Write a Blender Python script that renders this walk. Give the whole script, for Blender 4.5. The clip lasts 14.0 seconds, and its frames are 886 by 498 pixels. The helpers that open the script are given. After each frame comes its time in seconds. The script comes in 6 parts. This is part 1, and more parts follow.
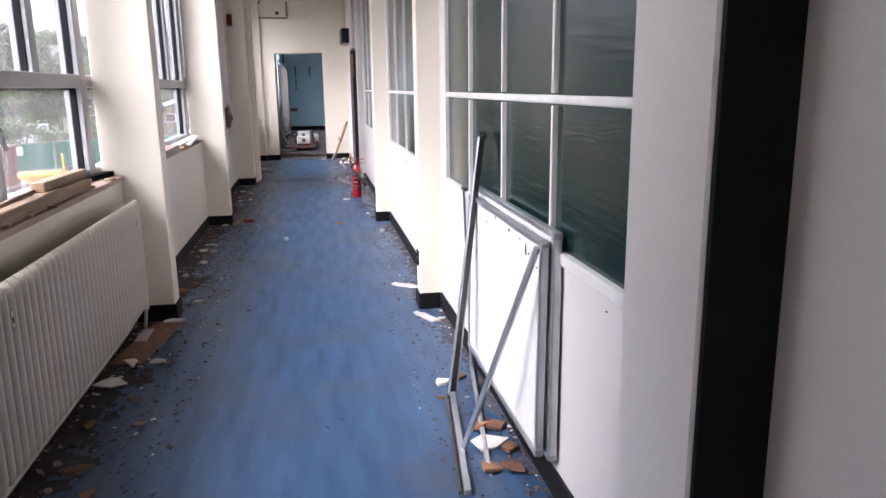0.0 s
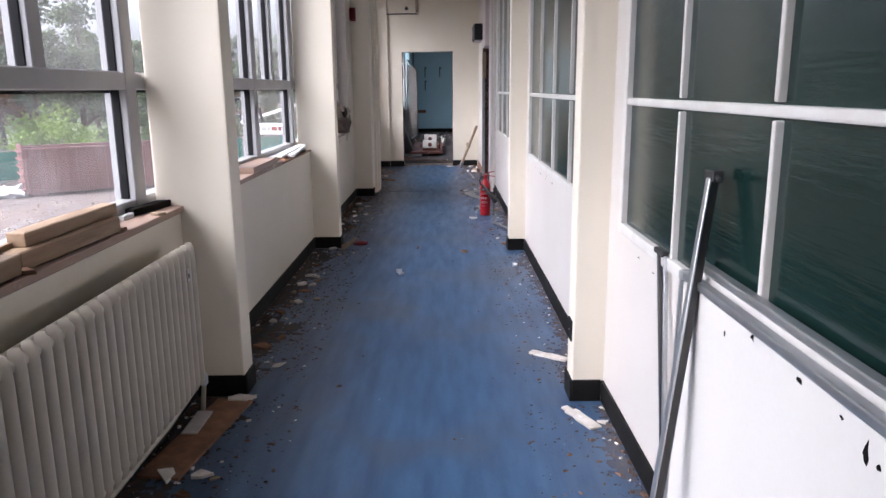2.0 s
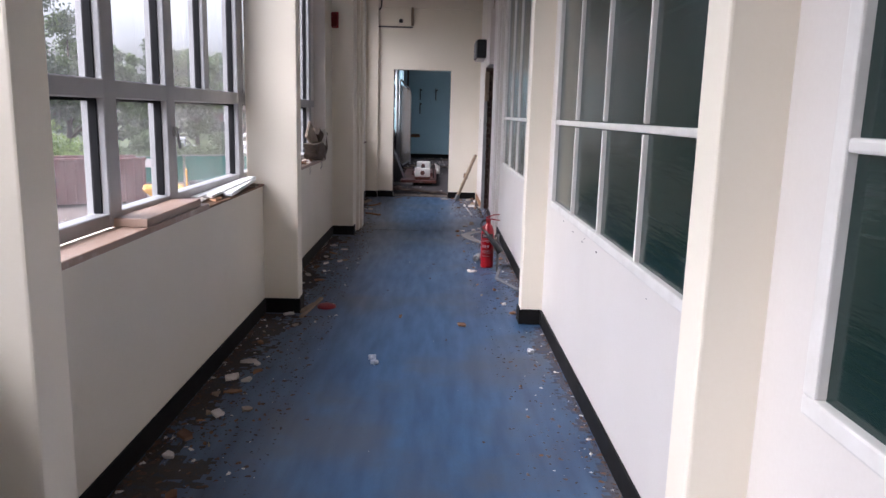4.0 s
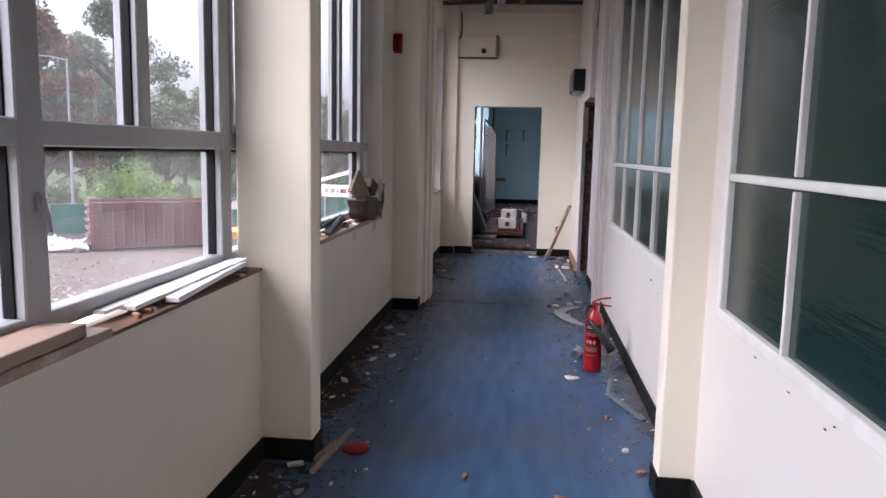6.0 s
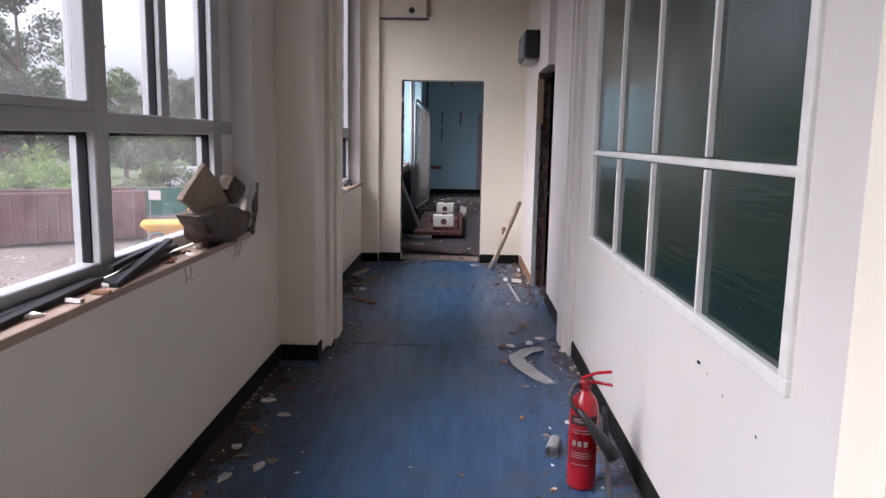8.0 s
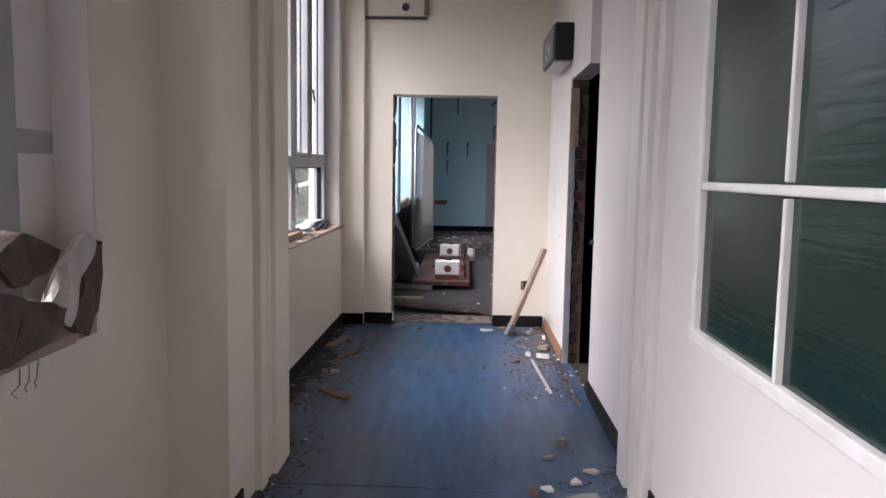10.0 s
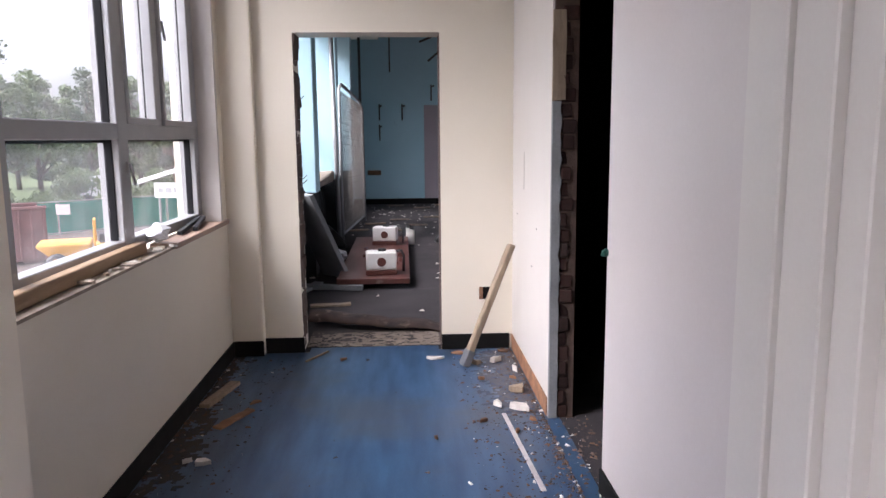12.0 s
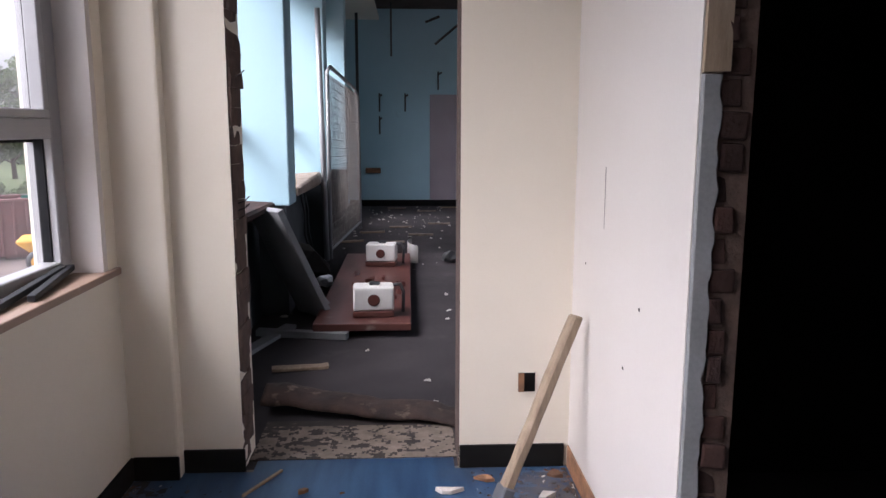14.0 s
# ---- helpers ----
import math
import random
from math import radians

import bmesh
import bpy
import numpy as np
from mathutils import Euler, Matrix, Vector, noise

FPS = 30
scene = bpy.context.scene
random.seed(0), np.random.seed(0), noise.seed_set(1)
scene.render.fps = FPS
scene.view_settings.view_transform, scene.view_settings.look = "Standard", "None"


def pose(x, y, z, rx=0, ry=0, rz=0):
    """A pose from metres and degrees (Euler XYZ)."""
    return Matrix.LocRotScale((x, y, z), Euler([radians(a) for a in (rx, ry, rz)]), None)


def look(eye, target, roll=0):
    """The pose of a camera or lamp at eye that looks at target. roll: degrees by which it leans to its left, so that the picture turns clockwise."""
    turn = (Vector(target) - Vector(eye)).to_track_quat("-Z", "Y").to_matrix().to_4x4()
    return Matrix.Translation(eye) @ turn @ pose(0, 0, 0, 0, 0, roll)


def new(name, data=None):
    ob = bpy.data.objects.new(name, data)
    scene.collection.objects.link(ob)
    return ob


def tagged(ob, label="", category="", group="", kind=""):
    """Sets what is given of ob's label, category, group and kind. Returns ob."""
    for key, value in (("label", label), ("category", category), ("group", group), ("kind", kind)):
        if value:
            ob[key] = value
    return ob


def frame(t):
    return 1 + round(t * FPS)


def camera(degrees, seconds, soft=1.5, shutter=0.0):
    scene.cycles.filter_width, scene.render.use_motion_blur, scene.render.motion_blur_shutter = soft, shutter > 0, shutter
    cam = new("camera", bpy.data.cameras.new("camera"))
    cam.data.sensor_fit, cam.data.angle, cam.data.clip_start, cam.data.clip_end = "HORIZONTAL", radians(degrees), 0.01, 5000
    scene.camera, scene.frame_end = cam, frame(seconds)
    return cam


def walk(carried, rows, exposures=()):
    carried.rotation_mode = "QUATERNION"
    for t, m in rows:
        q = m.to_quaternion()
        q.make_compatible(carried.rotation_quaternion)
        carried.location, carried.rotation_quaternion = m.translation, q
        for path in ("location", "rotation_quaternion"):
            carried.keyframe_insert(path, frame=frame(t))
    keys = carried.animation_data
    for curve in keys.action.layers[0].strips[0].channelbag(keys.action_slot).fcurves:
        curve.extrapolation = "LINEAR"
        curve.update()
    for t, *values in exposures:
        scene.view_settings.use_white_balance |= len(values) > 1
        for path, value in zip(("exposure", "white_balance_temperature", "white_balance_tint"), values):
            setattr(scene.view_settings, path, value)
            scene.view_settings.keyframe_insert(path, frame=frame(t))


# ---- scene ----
cam = camera(62.6, 14.0)
PATH = [
    (0, (-0.09, 0.167, 1.418), (0.244, 2.09, 0.983), -0.7),
    (0.5, (-0.041, 0.41, 1.412), (-0.092, 2.366, 0.997), -0.7),
    (1, (0.0, 0.769, 1.374), (0.155, 2.713, 0.933), 0.4),
    (1.5, (-0.019, 1.157, 1.391), (0.166, 3.093, 0.924), 0.4),
    (2, (-0.047, 1.527, 1.427), (-0.048, 3.48, 0.998), -0.5),
    (2.2, (-0.068, 1.687, 1.409), (-0.107, 3.647, 1.008), 0.0),
    (4.3, (-0.055, 3.399, 1.411), (-0.027, 5.368, 1.061), 1.6),
    (4.5, (-0.054, 3.585, 1.423), (-0.087, 5.558, 1.097), 1.4),
    (5, (-0.088, 4.042, 1.432), (-0.311, 6.007, 1.136), 1.3),
    (5.5, (-0.081, 4.483, 1.448), (-0.332, 6.451, 1.191), 0.9),
    (6, (-0.062, 4.952, 1.44), (-0.276, 6.923, 1.178), 1.2),
    (6.5, (-0.114, 5.463, 1.43), (-0.258, 7.44, 1.165), 1.8),
    (7, (-0.1, 5.933, 1.42), (-0.213, 7.911, 1.151), 0.7),
    (7.5, (-0.093, 6.411, 1.416), (-0.223, 8.382, 1.102), 1.1),
    (8, (-0.098, 6.922, 1.432), (-0.14, 8.9, 1.135), 1.1),
    (8.2, (-0.106, 7.111, 1.427), (-0.119, 9.092, 1.15), 1.0),
    (10.3, (-0.098, 9.04, 1.401), (-0.165, 11.028, 1.195), 1.0),
    (10.5, (-0.119, 9.227, 1.416), (-0.145, 11.216, 1.211), 0.6),
    (11, (-0.107, 9.674, 1.395), (-0.032, 11.66, 1.167), -0.0),
    (11.5, (-0.116, 10.13, 1.412), (-0.049, 12.107, 1.119), 0.3),
    (12, (-0.081, 10.586, 1.431), (0.02, 12.56, 1.129), -0.5),
    (12.5, (-0.049, 11.021, 1.457), (-0.007, 12.999, 1.163), -0.5),
    (13, (-0.103, 11.482, 1.456), (-0.102, 13.462, 1.172), -0.0),
    (13.5, (-0.098, 11.959, 1.445), (-0.081, 13.936, 1.14), -0.5),
    (14, (-0.062, 12.398, 1.469), (0.031, 14.369, 1.146), 0.1),
]
walk(cam, [(t, look(eye, target, roll)) for t, eye, target, roll in PATH], [(0, 2.62, 5900, 24), (0.5, 2.28, 5880, 23), (2, 2.2, 5880, 23), (5, 1.97, 5900, 25), (8.2, 2.0, 5950, 25), (10.3, 2.32, 6030, 25), (12.0, 2.3, 6040, 25), (13.2, 2.0, 6020, 25), (14, 2.02, 6000, 26)])


# ---- light ----
world = bpy.data.worlds.new("overcast_sky")
scene.world = world
world.use_nodes = True
wn, wl = world.node_tree.nodes, world.node_tree.links
sky = wn.new("ShaderNodeTexSky")
sky.sky_type, sky.sun_disc = "NISHITA", False
sky.sun_elevation, sky.sun_rotation = radians(48), radians(-114)
sky.air_density, sky.dust_density, sky.ozone_density = 1.0, 6.0, 0.6
soften = wn.new("ShaderNodeHueSaturation")
soften.inputs["Saturation"].default_value = 0.22
wl.new(sky.outputs[0], soften.inputs["Color"])
wl.new(soften.outputs[0], wn["Background"].inputs[0])
wn["Background"].inputs[1].default_value = 0.15
sun = new("sun", bpy.data.lights.new("sun", "SUN"))
sun.data.energy, sun.data.angle, sun.data.color = 0.40, radians(40), (1.0, 0.97, 0.93)
sun.matrix_world = look((-18, -8, 22), (0, 0, 0))

# ---- materials ----


def surf(name, c1, c2=None, scale=6.0, rough=0.6, bump=0.15, metal=0.0, fine=90.0, stretch=(1, 1, 1), dirt=None, dirt_at=0.62, dirt_scale=2.0, per_object=0.0, spec=0.5):
    """A painted or raw surface: broad and fine variation, relief, and stains of their own shape."""
    m = bpy.data.materials.new(name)
    m.use_nodes = True
    n, l = m.node_tree.nodes, m.node_tree.links
    bsdf = n["Principled BSDF"]
    geo = n.new("ShaderNodeTexCoord")
    mp = n.new("ShaderNodeMapping")
    mp.inputs["Scale"].default_value = stretch
    l.new(geo.outputs["Object"], mp.inputs[0])
    big = n.new("ShaderNodeTexNoise")
    big.inputs["Scale"].default_value, big.inputs["Detail"].default_value = scale, 6
    small = n.new("ShaderNodeTexNoise")
    small.inputs["Scale"].default_value, small.inputs["Detail"].default_value = fine, 4
    l.new(mp.outputs[0], big.inputs[0])
    l.new(mp.outputs[0], small.inputs[0])
    c2 = c2 or tuple(v * 0.86 for v in c1)
    ramp = n.new("ShaderNodeMapRange")
    ramp.inputs[1].default_value, ramp.inputs[2].default_value = 0.32, 0.68
    l.new(big.outputs[0], ramp.inputs[0])
    mix = n.new("ShaderNodeMix")
    mix.data_type = "RGBA"
    mix.inputs[6].default_value, mix.inputs[7].default_value = (*c1, 1), (*c2, 1)
    l.new(ramp.outputs[0], mix.inputs[0])
    grain = n.new("ShaderNodeMix")
    grain.data_type, grain.blend_type = "RGBA", "OVERLAY"
    grain.inputs[0].default_value = 0.18 if bump > 0.13 else 0.05
    l.new(mix.outputs[2], grain.inputs[6])
    l.new(small.outputs[0], grain.inputs[7])
    out = grain.outputs[2]
    if dirt:
        st = n.new("ShaderNodeTexNoise")
        st.inputs["Scale"].default_value, st.inputs["Detail"].default_value, st.inputs["Roughness"].default_value = dirt_scale, 10, 0.65
        l.new(geo.outputs["Object"], st.inputs[0])
        sr = n.new("ShaderNodeMapRange")
        sr.inputs[1].default_value, sr.inputs[2].default_value = dirt_at, dirt_at + 0.14
        l.new(st.outputs[0], sr.inputs[0])
        dm = n.new("ShaderNodeMix")
        dm.data_type = "RGBA"
        dm.inputs[7].default_value = (*dirt, 1)
        l.new(sr.outputs[0], dm.inputs[0])
        l.new(out, dm.inputs[6])
        out = dm.outputs[2]
    if per_object:
        info = n.new("ShaderNodeObjectInfo")
        pr = n.new("ShaderNodeMapRange")
        pr.inputs[3].default_value, pr.inputs[4].default_value = 1 - per_object, 1 + per_object
        l.new(info.outputs["Random"], pr.inputs[0])
        hv = n.new("ShaderNodeHueSaturation")
        l.new(pr.outputs[0], hv.inputs["Value"])
        l.new(out, hv.inputs["Color"])
        out = hv.outputs[0]
    l.new(out, bsdf.inputs["Base Color"])
    rr = n.new("ShaderNodeMapRange")
    rr.inputs[3].default_value, rr.inputs[4].default_value = max(rough - 0.1, 0.03), min(rough + 0.12, 1)
    l.new(big.outputs[0], rr.inputs[0])
    l.new(rr.outputs[0], bsdf.inputs["Roughness"])
    bsdf.inputs["Metallic"].default_value = metal
    bsdf.inputs["Specular IOR Level"].default_value = spec
    if bump:
        add = n.new("ShaderNodeMath")
        add.operation = "MULTIPLY_ADD"
        add.inputs[1].default_value = 2.5
        l.new(big.outputs[0], add.inputs[0])
        l.new(small.outputs[0], add.inputs[2])
        bp = n.new("ShaderNodeBump")
        bp.inputs["Strength"].default_value, bp.inputs["Distance"].default_value = bump, 0.004 if bump > 0.13 else 0.0005
        l.new(add.outputs[0], bp.inputs["Height"])
        l.new(bp.outputs[0], bsdf.inputs["Normal"])
    return m


M = {}
M["cream"] = surf("cream_paint", (0.80, 0.725, 0.60), (0.76, 0.685, 0.56), 1.4, 0.42, 0.12)
M["sillwall"] = surf("off_white_paint", (0.70, 0.635, 0.525), (0.66, 0.595, 0.485), 1.2, 0.36, 0.1, dirt=(0.62, 0.55, 0.44), dirt_at=0.66)
M["white"] = surf("white_gloss_paint", (0.655, 0.605, 0.56), (0.62, 0.57, 0.52), 1.1, 0.33, 0.08, dirt=(0.59, 0.54, 0.48), dirt_at=0.66, dirt_scale=3)
M["blush"] = surf("pinkish_white_paint", (0.60, 0.54, 0.515), (0.57, 0.51, 0.485), 1.2, 0.4, 0.08)
M["joinery"] = surf("white_joinery_paint", (0.70, 0.67, 0.63), (0.62, 0.585, 0.54), 9, 0.35, 0.12, dirt=(0.30, 0.26, 0.22), dirt_at=0.70, dirt_scale=14)
M["skirt"] = surf("black_skirting_vinyl", (0.008, 0.0075, 0.0075), (0.013, 0.012, 0.011), 8, 0.6, 0.1, dirt=(0.05, 0.036, 0.028), dirt_at=0.68, dirt_scale=9, spec=0.12)
M["blue_wall"] = surf("pale_blue_paint", (0.48, 0.70, 0.77), (0.43, 0.65, 0.72), 1.3, 0.5, 0.1, dirt=(0.25, 0.38, 0.42), dirt_at=0.64, dirt_scale=1.4)
M["slate_base"] = surf("dark_slate", (0.030, 0.038, 0.042), (0.018, 0.022, 0.025), 3, 0.7, 0.3)
M["alu"] = surf("grey_aluminium_frame", (0.36, 0.355, 0.355), (0.32, 0.315, 0.315), 5, 0.38, 0.04, metal=0.2, dirt=(0.30, 0.28, 0.26), dirt_at=0.68, dirt_scale=8)
M["render_dark"] = surf("dark_broken_brick", (0.12, 0.075, 0.055), (0.07, 0.045, 0.035), 14, 0.95, 0.9)
M["black"] = surf("black_window_gasket", (0.006, 0.006, 0.007), (0.010, 0.010, 0.011), 9, 0.6, 0.05, spec=0.15)
M["upvc"] = surf("white_outer_frame", (0.75, 0.75, 0.74), (0.68, 0.68, 0.67), 6, 0.4, 0.03)
M["sill"] = surf("pinkish_hardboard_sill", (0.33, 0.225, 0.17), (0.26, 0.17, 0.125), 3, 0.5, 0.1, stretch=(1, 0.3, 1), dirt=(0.44, 0.36, 0.30), dirt_at=0.58, dirt_scale=7)
M["wood"] = surf("pale_softwood", (0.32, 0.215, 0.13), (0.23, 0.145, 0.082), 7, 0.65, 0.25, stretch=(6, 0.6, 6), per_object=0.12)
M["oldwood"] = surf("weathered_timber", (0.33, 0.245, 0.165), (0.23, 0.165, 0.11), 9, 0.7, 0.4, stretch=(5, 5, 0.8))
M["chip"] = surf("orange_brown_wood_splinter", (0.24, 0.115, 0.055), (0.13, 0.065, 0.035), 14, 0.8, 0.5, per_object=0.4)
M["plaster"] = surf("broken_white_plaster", (0.66, 0.62, 0.57), (0.50, 0.45, 0.39), 16, 0.85, 0.6, per_object=0.15)
M["render"] = surf("grey_brown_mortar", (0.36, 0.30, 0.24), (0.24, 0.19, 0.15), 14, 0.9, 0.9)
M["tan_plaster"] = surf("tan_plaster_back", (0.30, 0.235, 0.175), (0.22, 0.17, 0.125), 9, 0.9, 0.5)
M["earth"] = surf("dark_earthy_mortar", (0.12, 0.085, 0.062), (0.07, 0.05, 0.038), 16, 0.95, 0.9)
M["brick"] = surf("red_brown_brick", (0.055, 0.019, 0.012), (0.022, 0.011, 0.008), 12, 0.9, 0.7, per_object=0.3)
M["concrete"] = surf("dusty_screed", (0.30, 0.26, 0.22), (0.17, 0.14, 0.12), 4, 0.9, 0.6, dirt=(0.42, 0.38, 0.33), dirt_at=0.55, dirt_scale=11)
M["carpet"] = surf("dark_mauve_carpet", (0.036, 0.028, 0.029), (0.024, 0.019, 0.020), 2.0, 0.95, 0.5, fine=220, dirt=(0.058, 0.048, 0.047), dirt_at=0.58, dirt_scale=2.2)
# Near-black: painted darkness of the unlit room, also real dark scraps and marks.
M["dark"] = surf("near_black_void_and_board", (0.008, 0.007, 0.006), (0.005, 0.004, 0.004), 3, 0.95, 0.3, spec=0.1)
M["soffit"] = surf("dark_roof_soffit", (0.10, 0.075, 0.06), (0.06, 0.045, 0.036), 2, 0.9, 0.4)
M["rad"] = surf("cream_radiator_enamel", (0.50, 0.445, 0.36), (0.44, 0.39, 0.31), 3, 0.38, 0.05, dirt=(0.45, 0.37, 0.28), dirt_at=0.70, dirt_scale=9)
M["steel"] = surf("brushed_aluminium_trim", (0.55, 0.56, 0.57), (0.45, 0.46, 0.47), 6, 0.32, 0.04, metal=0.85)
M["darksteel"] = surf("dark_steel", (0.06, 0.06, 0.065), (0.09, 0.085, 0.08), 10, 0.45, 0.1, metal=0.6)
M["board"] = surf("white_drywipe_board", (0.66, 0.63, 0.59), (0.64, 0.61, 0.57), 1.2, 0.48, 0.02, dirt=(0.38, 0.35, 0.31), dirt_at=0.80, dirt_scale=16)
M["red"] = surf("red_cylinder_enamel", (0.32, 0.005, 0.010), (0.26, 0.005, 0.008), 3, 0.28, 0.02)
M["rubber"] = surf("black_rubber", (0.015, 0.015, 0.016), (0.025, 0.025, 0.025), 8, 0.55, 0.05)
M["lamp_box"] = surf("dark_grey_lamp_housing", (0.014, 0.014, 0.016), (0.022, 0.022, 0.024), 6, 0.55, 0.05, spec=0.25)
M["label"] = surf("pale_label", (0.46, 0.42, 0.41), (0.38, 0.34, 0.33), 20, 0.5, 0.02)
M["porcelain"] = surf("white_enamel_case", (0.72, 0.70, 0.66), (0.62, 0.58, 0.53), 5, 0.3, 0.04, dirt=(0.35, 0.22, 0.15), dirt_at=0.66, dirt_scale=10)
M["door_brown"] = surf("red_brown_varnished_board", (0.12, 0.040, 0.030), (0.080, 0.028, 0.022), 4, 0.4, 0.15, stretch=(1, 0.3, 1), dirt=(0.22, 0.17, 0.14), dirt_at=0.62, dirt_scale=4)
M["pink"] = surf("dull_pink_panel", (0.44, 0.37, 0.39), (0.40, 0.33, 0.35), 2, 0.5, 0.05)
M["grey_board"] = surf("grey_plasterboard", (0.27, 0.27, 0.27), (0.20, 0.20, 0.20), 4, 0.8, 0.2)
M["green_plastic"] = surf("green_tape", (0.012, 0.085, 0.060), (0.008, 0.050, 0.038), 20, 0.5, 0.2)
M["skip"] = surf("rusty_maroon_skip_paint", (0.17, 0.070, 0.065), (0.12, 0.050, 0.045), 1.2, 0.7, 0.3, fine=30, dirt=(0.30, 0.22, 0.20), dirt_at=0.64, dirt_scale=1.4)
M["netting"] = surf("green_debris_netting", (0.035, 0.25, 0.19), (0.03, 0.20, 0.15), 1.0, 0.8, 0.3, fine=40)
M["rubble"] = surf("pale_demolition_ground", (0.135, 0.104, 0.089), (0.095, 0.072, 0.062), 0.35, 0.95, 0.8, fine=6, dirt=(0.09, 0.068, 0.058), dirt_at=0.52, dirt_scale=0.8)
M["grass"] = surf("rough_grass", (0.075, 0.098, 0.035), (0.055, 0.075, 0.025), 0.5, 0.95, 0.8, fine=14)
M["yellow"] = surf("yellow_plant_paint", (0.55, 0.28, 0.03), (0.46, 0.23, 0.03), 2, 0.5, 0.1)
M["galv"] = surf("galvanised_post", (0.34, 0.34, 0.34), (0.28, 0.28, 0.28), 5, 0.5, 0.05, metal=0.4)
M["bark"] = surf("grey_brown_bark", (0.11, 0.085, 0.065), (0.07, 0.052, 0.04), 3, 0.95, 0.8, fine=18)
M["facade"] = surf("far_brick_facade", (0.28, 0.17, 0.13), (0.23, 0.14, 0.11), 0.6, 0.9, 0.3, fine=9)
M["asphalt"] = surf("asphalt", (0.055, 0.055, 0.057), (0.045, 0.045, 0.046), 0.6, 0.9, 0.4, fine=30)
M["polythene"] = surf("crumpled_white_polythene", (0.70, 0.71, 0.73), (0.60, 0.61, 0.63), 5, 0.4, 0.3)
M["carpet_back"] = surf("flaking_carpet_backing", (0.070, 0.040, 0.029), (0.028, 0.019, 0.016), 7, 0.95, 0.8, dirt=(0.19, 0.14, 0.105), dirt_at=0.56, dirt_scale=9)
M["glue"] = surf("dark_floor_adhesive", (0.060, 0.046, 0.038), (0.035, 0.027, 0.023), 7, 0.9, 0.6, dirt=(0.15, 0.12, 0.095), dirt_at=0.57, dirt_scale=16)
M["flake"] = surf("pale_screed_flake", (0.27, 0.215, 0.165), (0.17, 0.13, 0.10), 12, 0.9, 0.5)
M["lens"] = surf("dark_red_plastic", (0.20, 0.006, 0.009), (0.14, 0.005, 0.007), 4, 0.42, 0.02, spec=0.3)
# Dark dirt; the shade along the wall foot is in its colour too.
M["dirt"] = surf("dark_dirt_and_shade", (0.035, 0.026, 0.022), (0.060, 0.045, 0.036), 20, 0.95, 0.5)
# Trodden dirt with the shade below the window wall painted in.
M["grime_shade"] = surf("brown_dirt_and_shade", (0.030, 0.026, 0.026), (0.050, 0.036, 0.028), 7, 0.9, 0.6, fine=160, dirt=(0.024, 0.036, 0.062), dirt_at=0.52, dirt_scale=22)
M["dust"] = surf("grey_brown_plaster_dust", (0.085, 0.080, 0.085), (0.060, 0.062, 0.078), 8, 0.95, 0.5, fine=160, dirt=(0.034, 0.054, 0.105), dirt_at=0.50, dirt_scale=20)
M["zinc"] = surf("dull_grey_metal_trim", (0.15, 0.155, 0.165), (0.11, 0.112, 0.12), 8, 0.55, 0.05, metal=0.3)
M["insul_pale"] = surf("grimy_white_panel", (0.34, 0.33, 0.31), (0.26, 0.25, 0.235), 9, 0.6, 0.2)
M["insul"] = surf("torn_grey_insulation", (0.30, 0.27, 0.24), (0.20, 0.17, 0.15), 12, 0.95, 0.8)


def leaf_material(name, c1, c2):
    m = bpy.data.materials.new(name)
    m.use_nodes = True
    n, l = m.node_tree.nodes, m.node_tree.links
    bsdf = n["Principled BSDF"]
    geo = n.new("ShaderNodeNewGeometry")
    mix = n.new("ShaderNodeMix")
    mix.data_type = "RGBA"
    mix.inputs[6].default_value, mix.inputs[7].default_value = (*c1, 1), (*c2, 1)
    l.new(geo.outputs["Random Per Island"], mix.inputs[0])
    l.new(mix.outputs[2], bsdf.inputs["Base Color"])
    bsdf.inputs["Roughness"].default_value = 0.6
    tr = n.new("ShaderNodeBsdfTranslucent")
    l.new(mix.outputs[2], tr.inputs[0])
    ms = n.new("ShaderNodeMixShader")
    ms.inputs[0].default_value = 0.3
    l.new(bsdf.outputs[0], ms.inputs[1])
    l.new(tr.outputs[0], ms.inputs[2])
    l.new(ms.outputs[0], n["Material Output"].inputs[0])
    return m


M["leaf"] = leaf_material("green_leaves", (0.10, 0.145, 0.065), (0.18, 0.225, 0.105))
M["leaf_dark"] = leaf_material("dark_green_leaves", (0.075, 0.100, 0.065), (0.13, 0.155, 0.095))
M["leaf_bright"] = leaf_material("yellow_green_leaves", (0.15, 0.25, 0.05), (0.26, 0.34, 0.08))
M["leaf_rust"] = leaf_material("rust_brown_leaves", (0.12, 0.07, 0.04), (0.17, 0.095, 0.05))


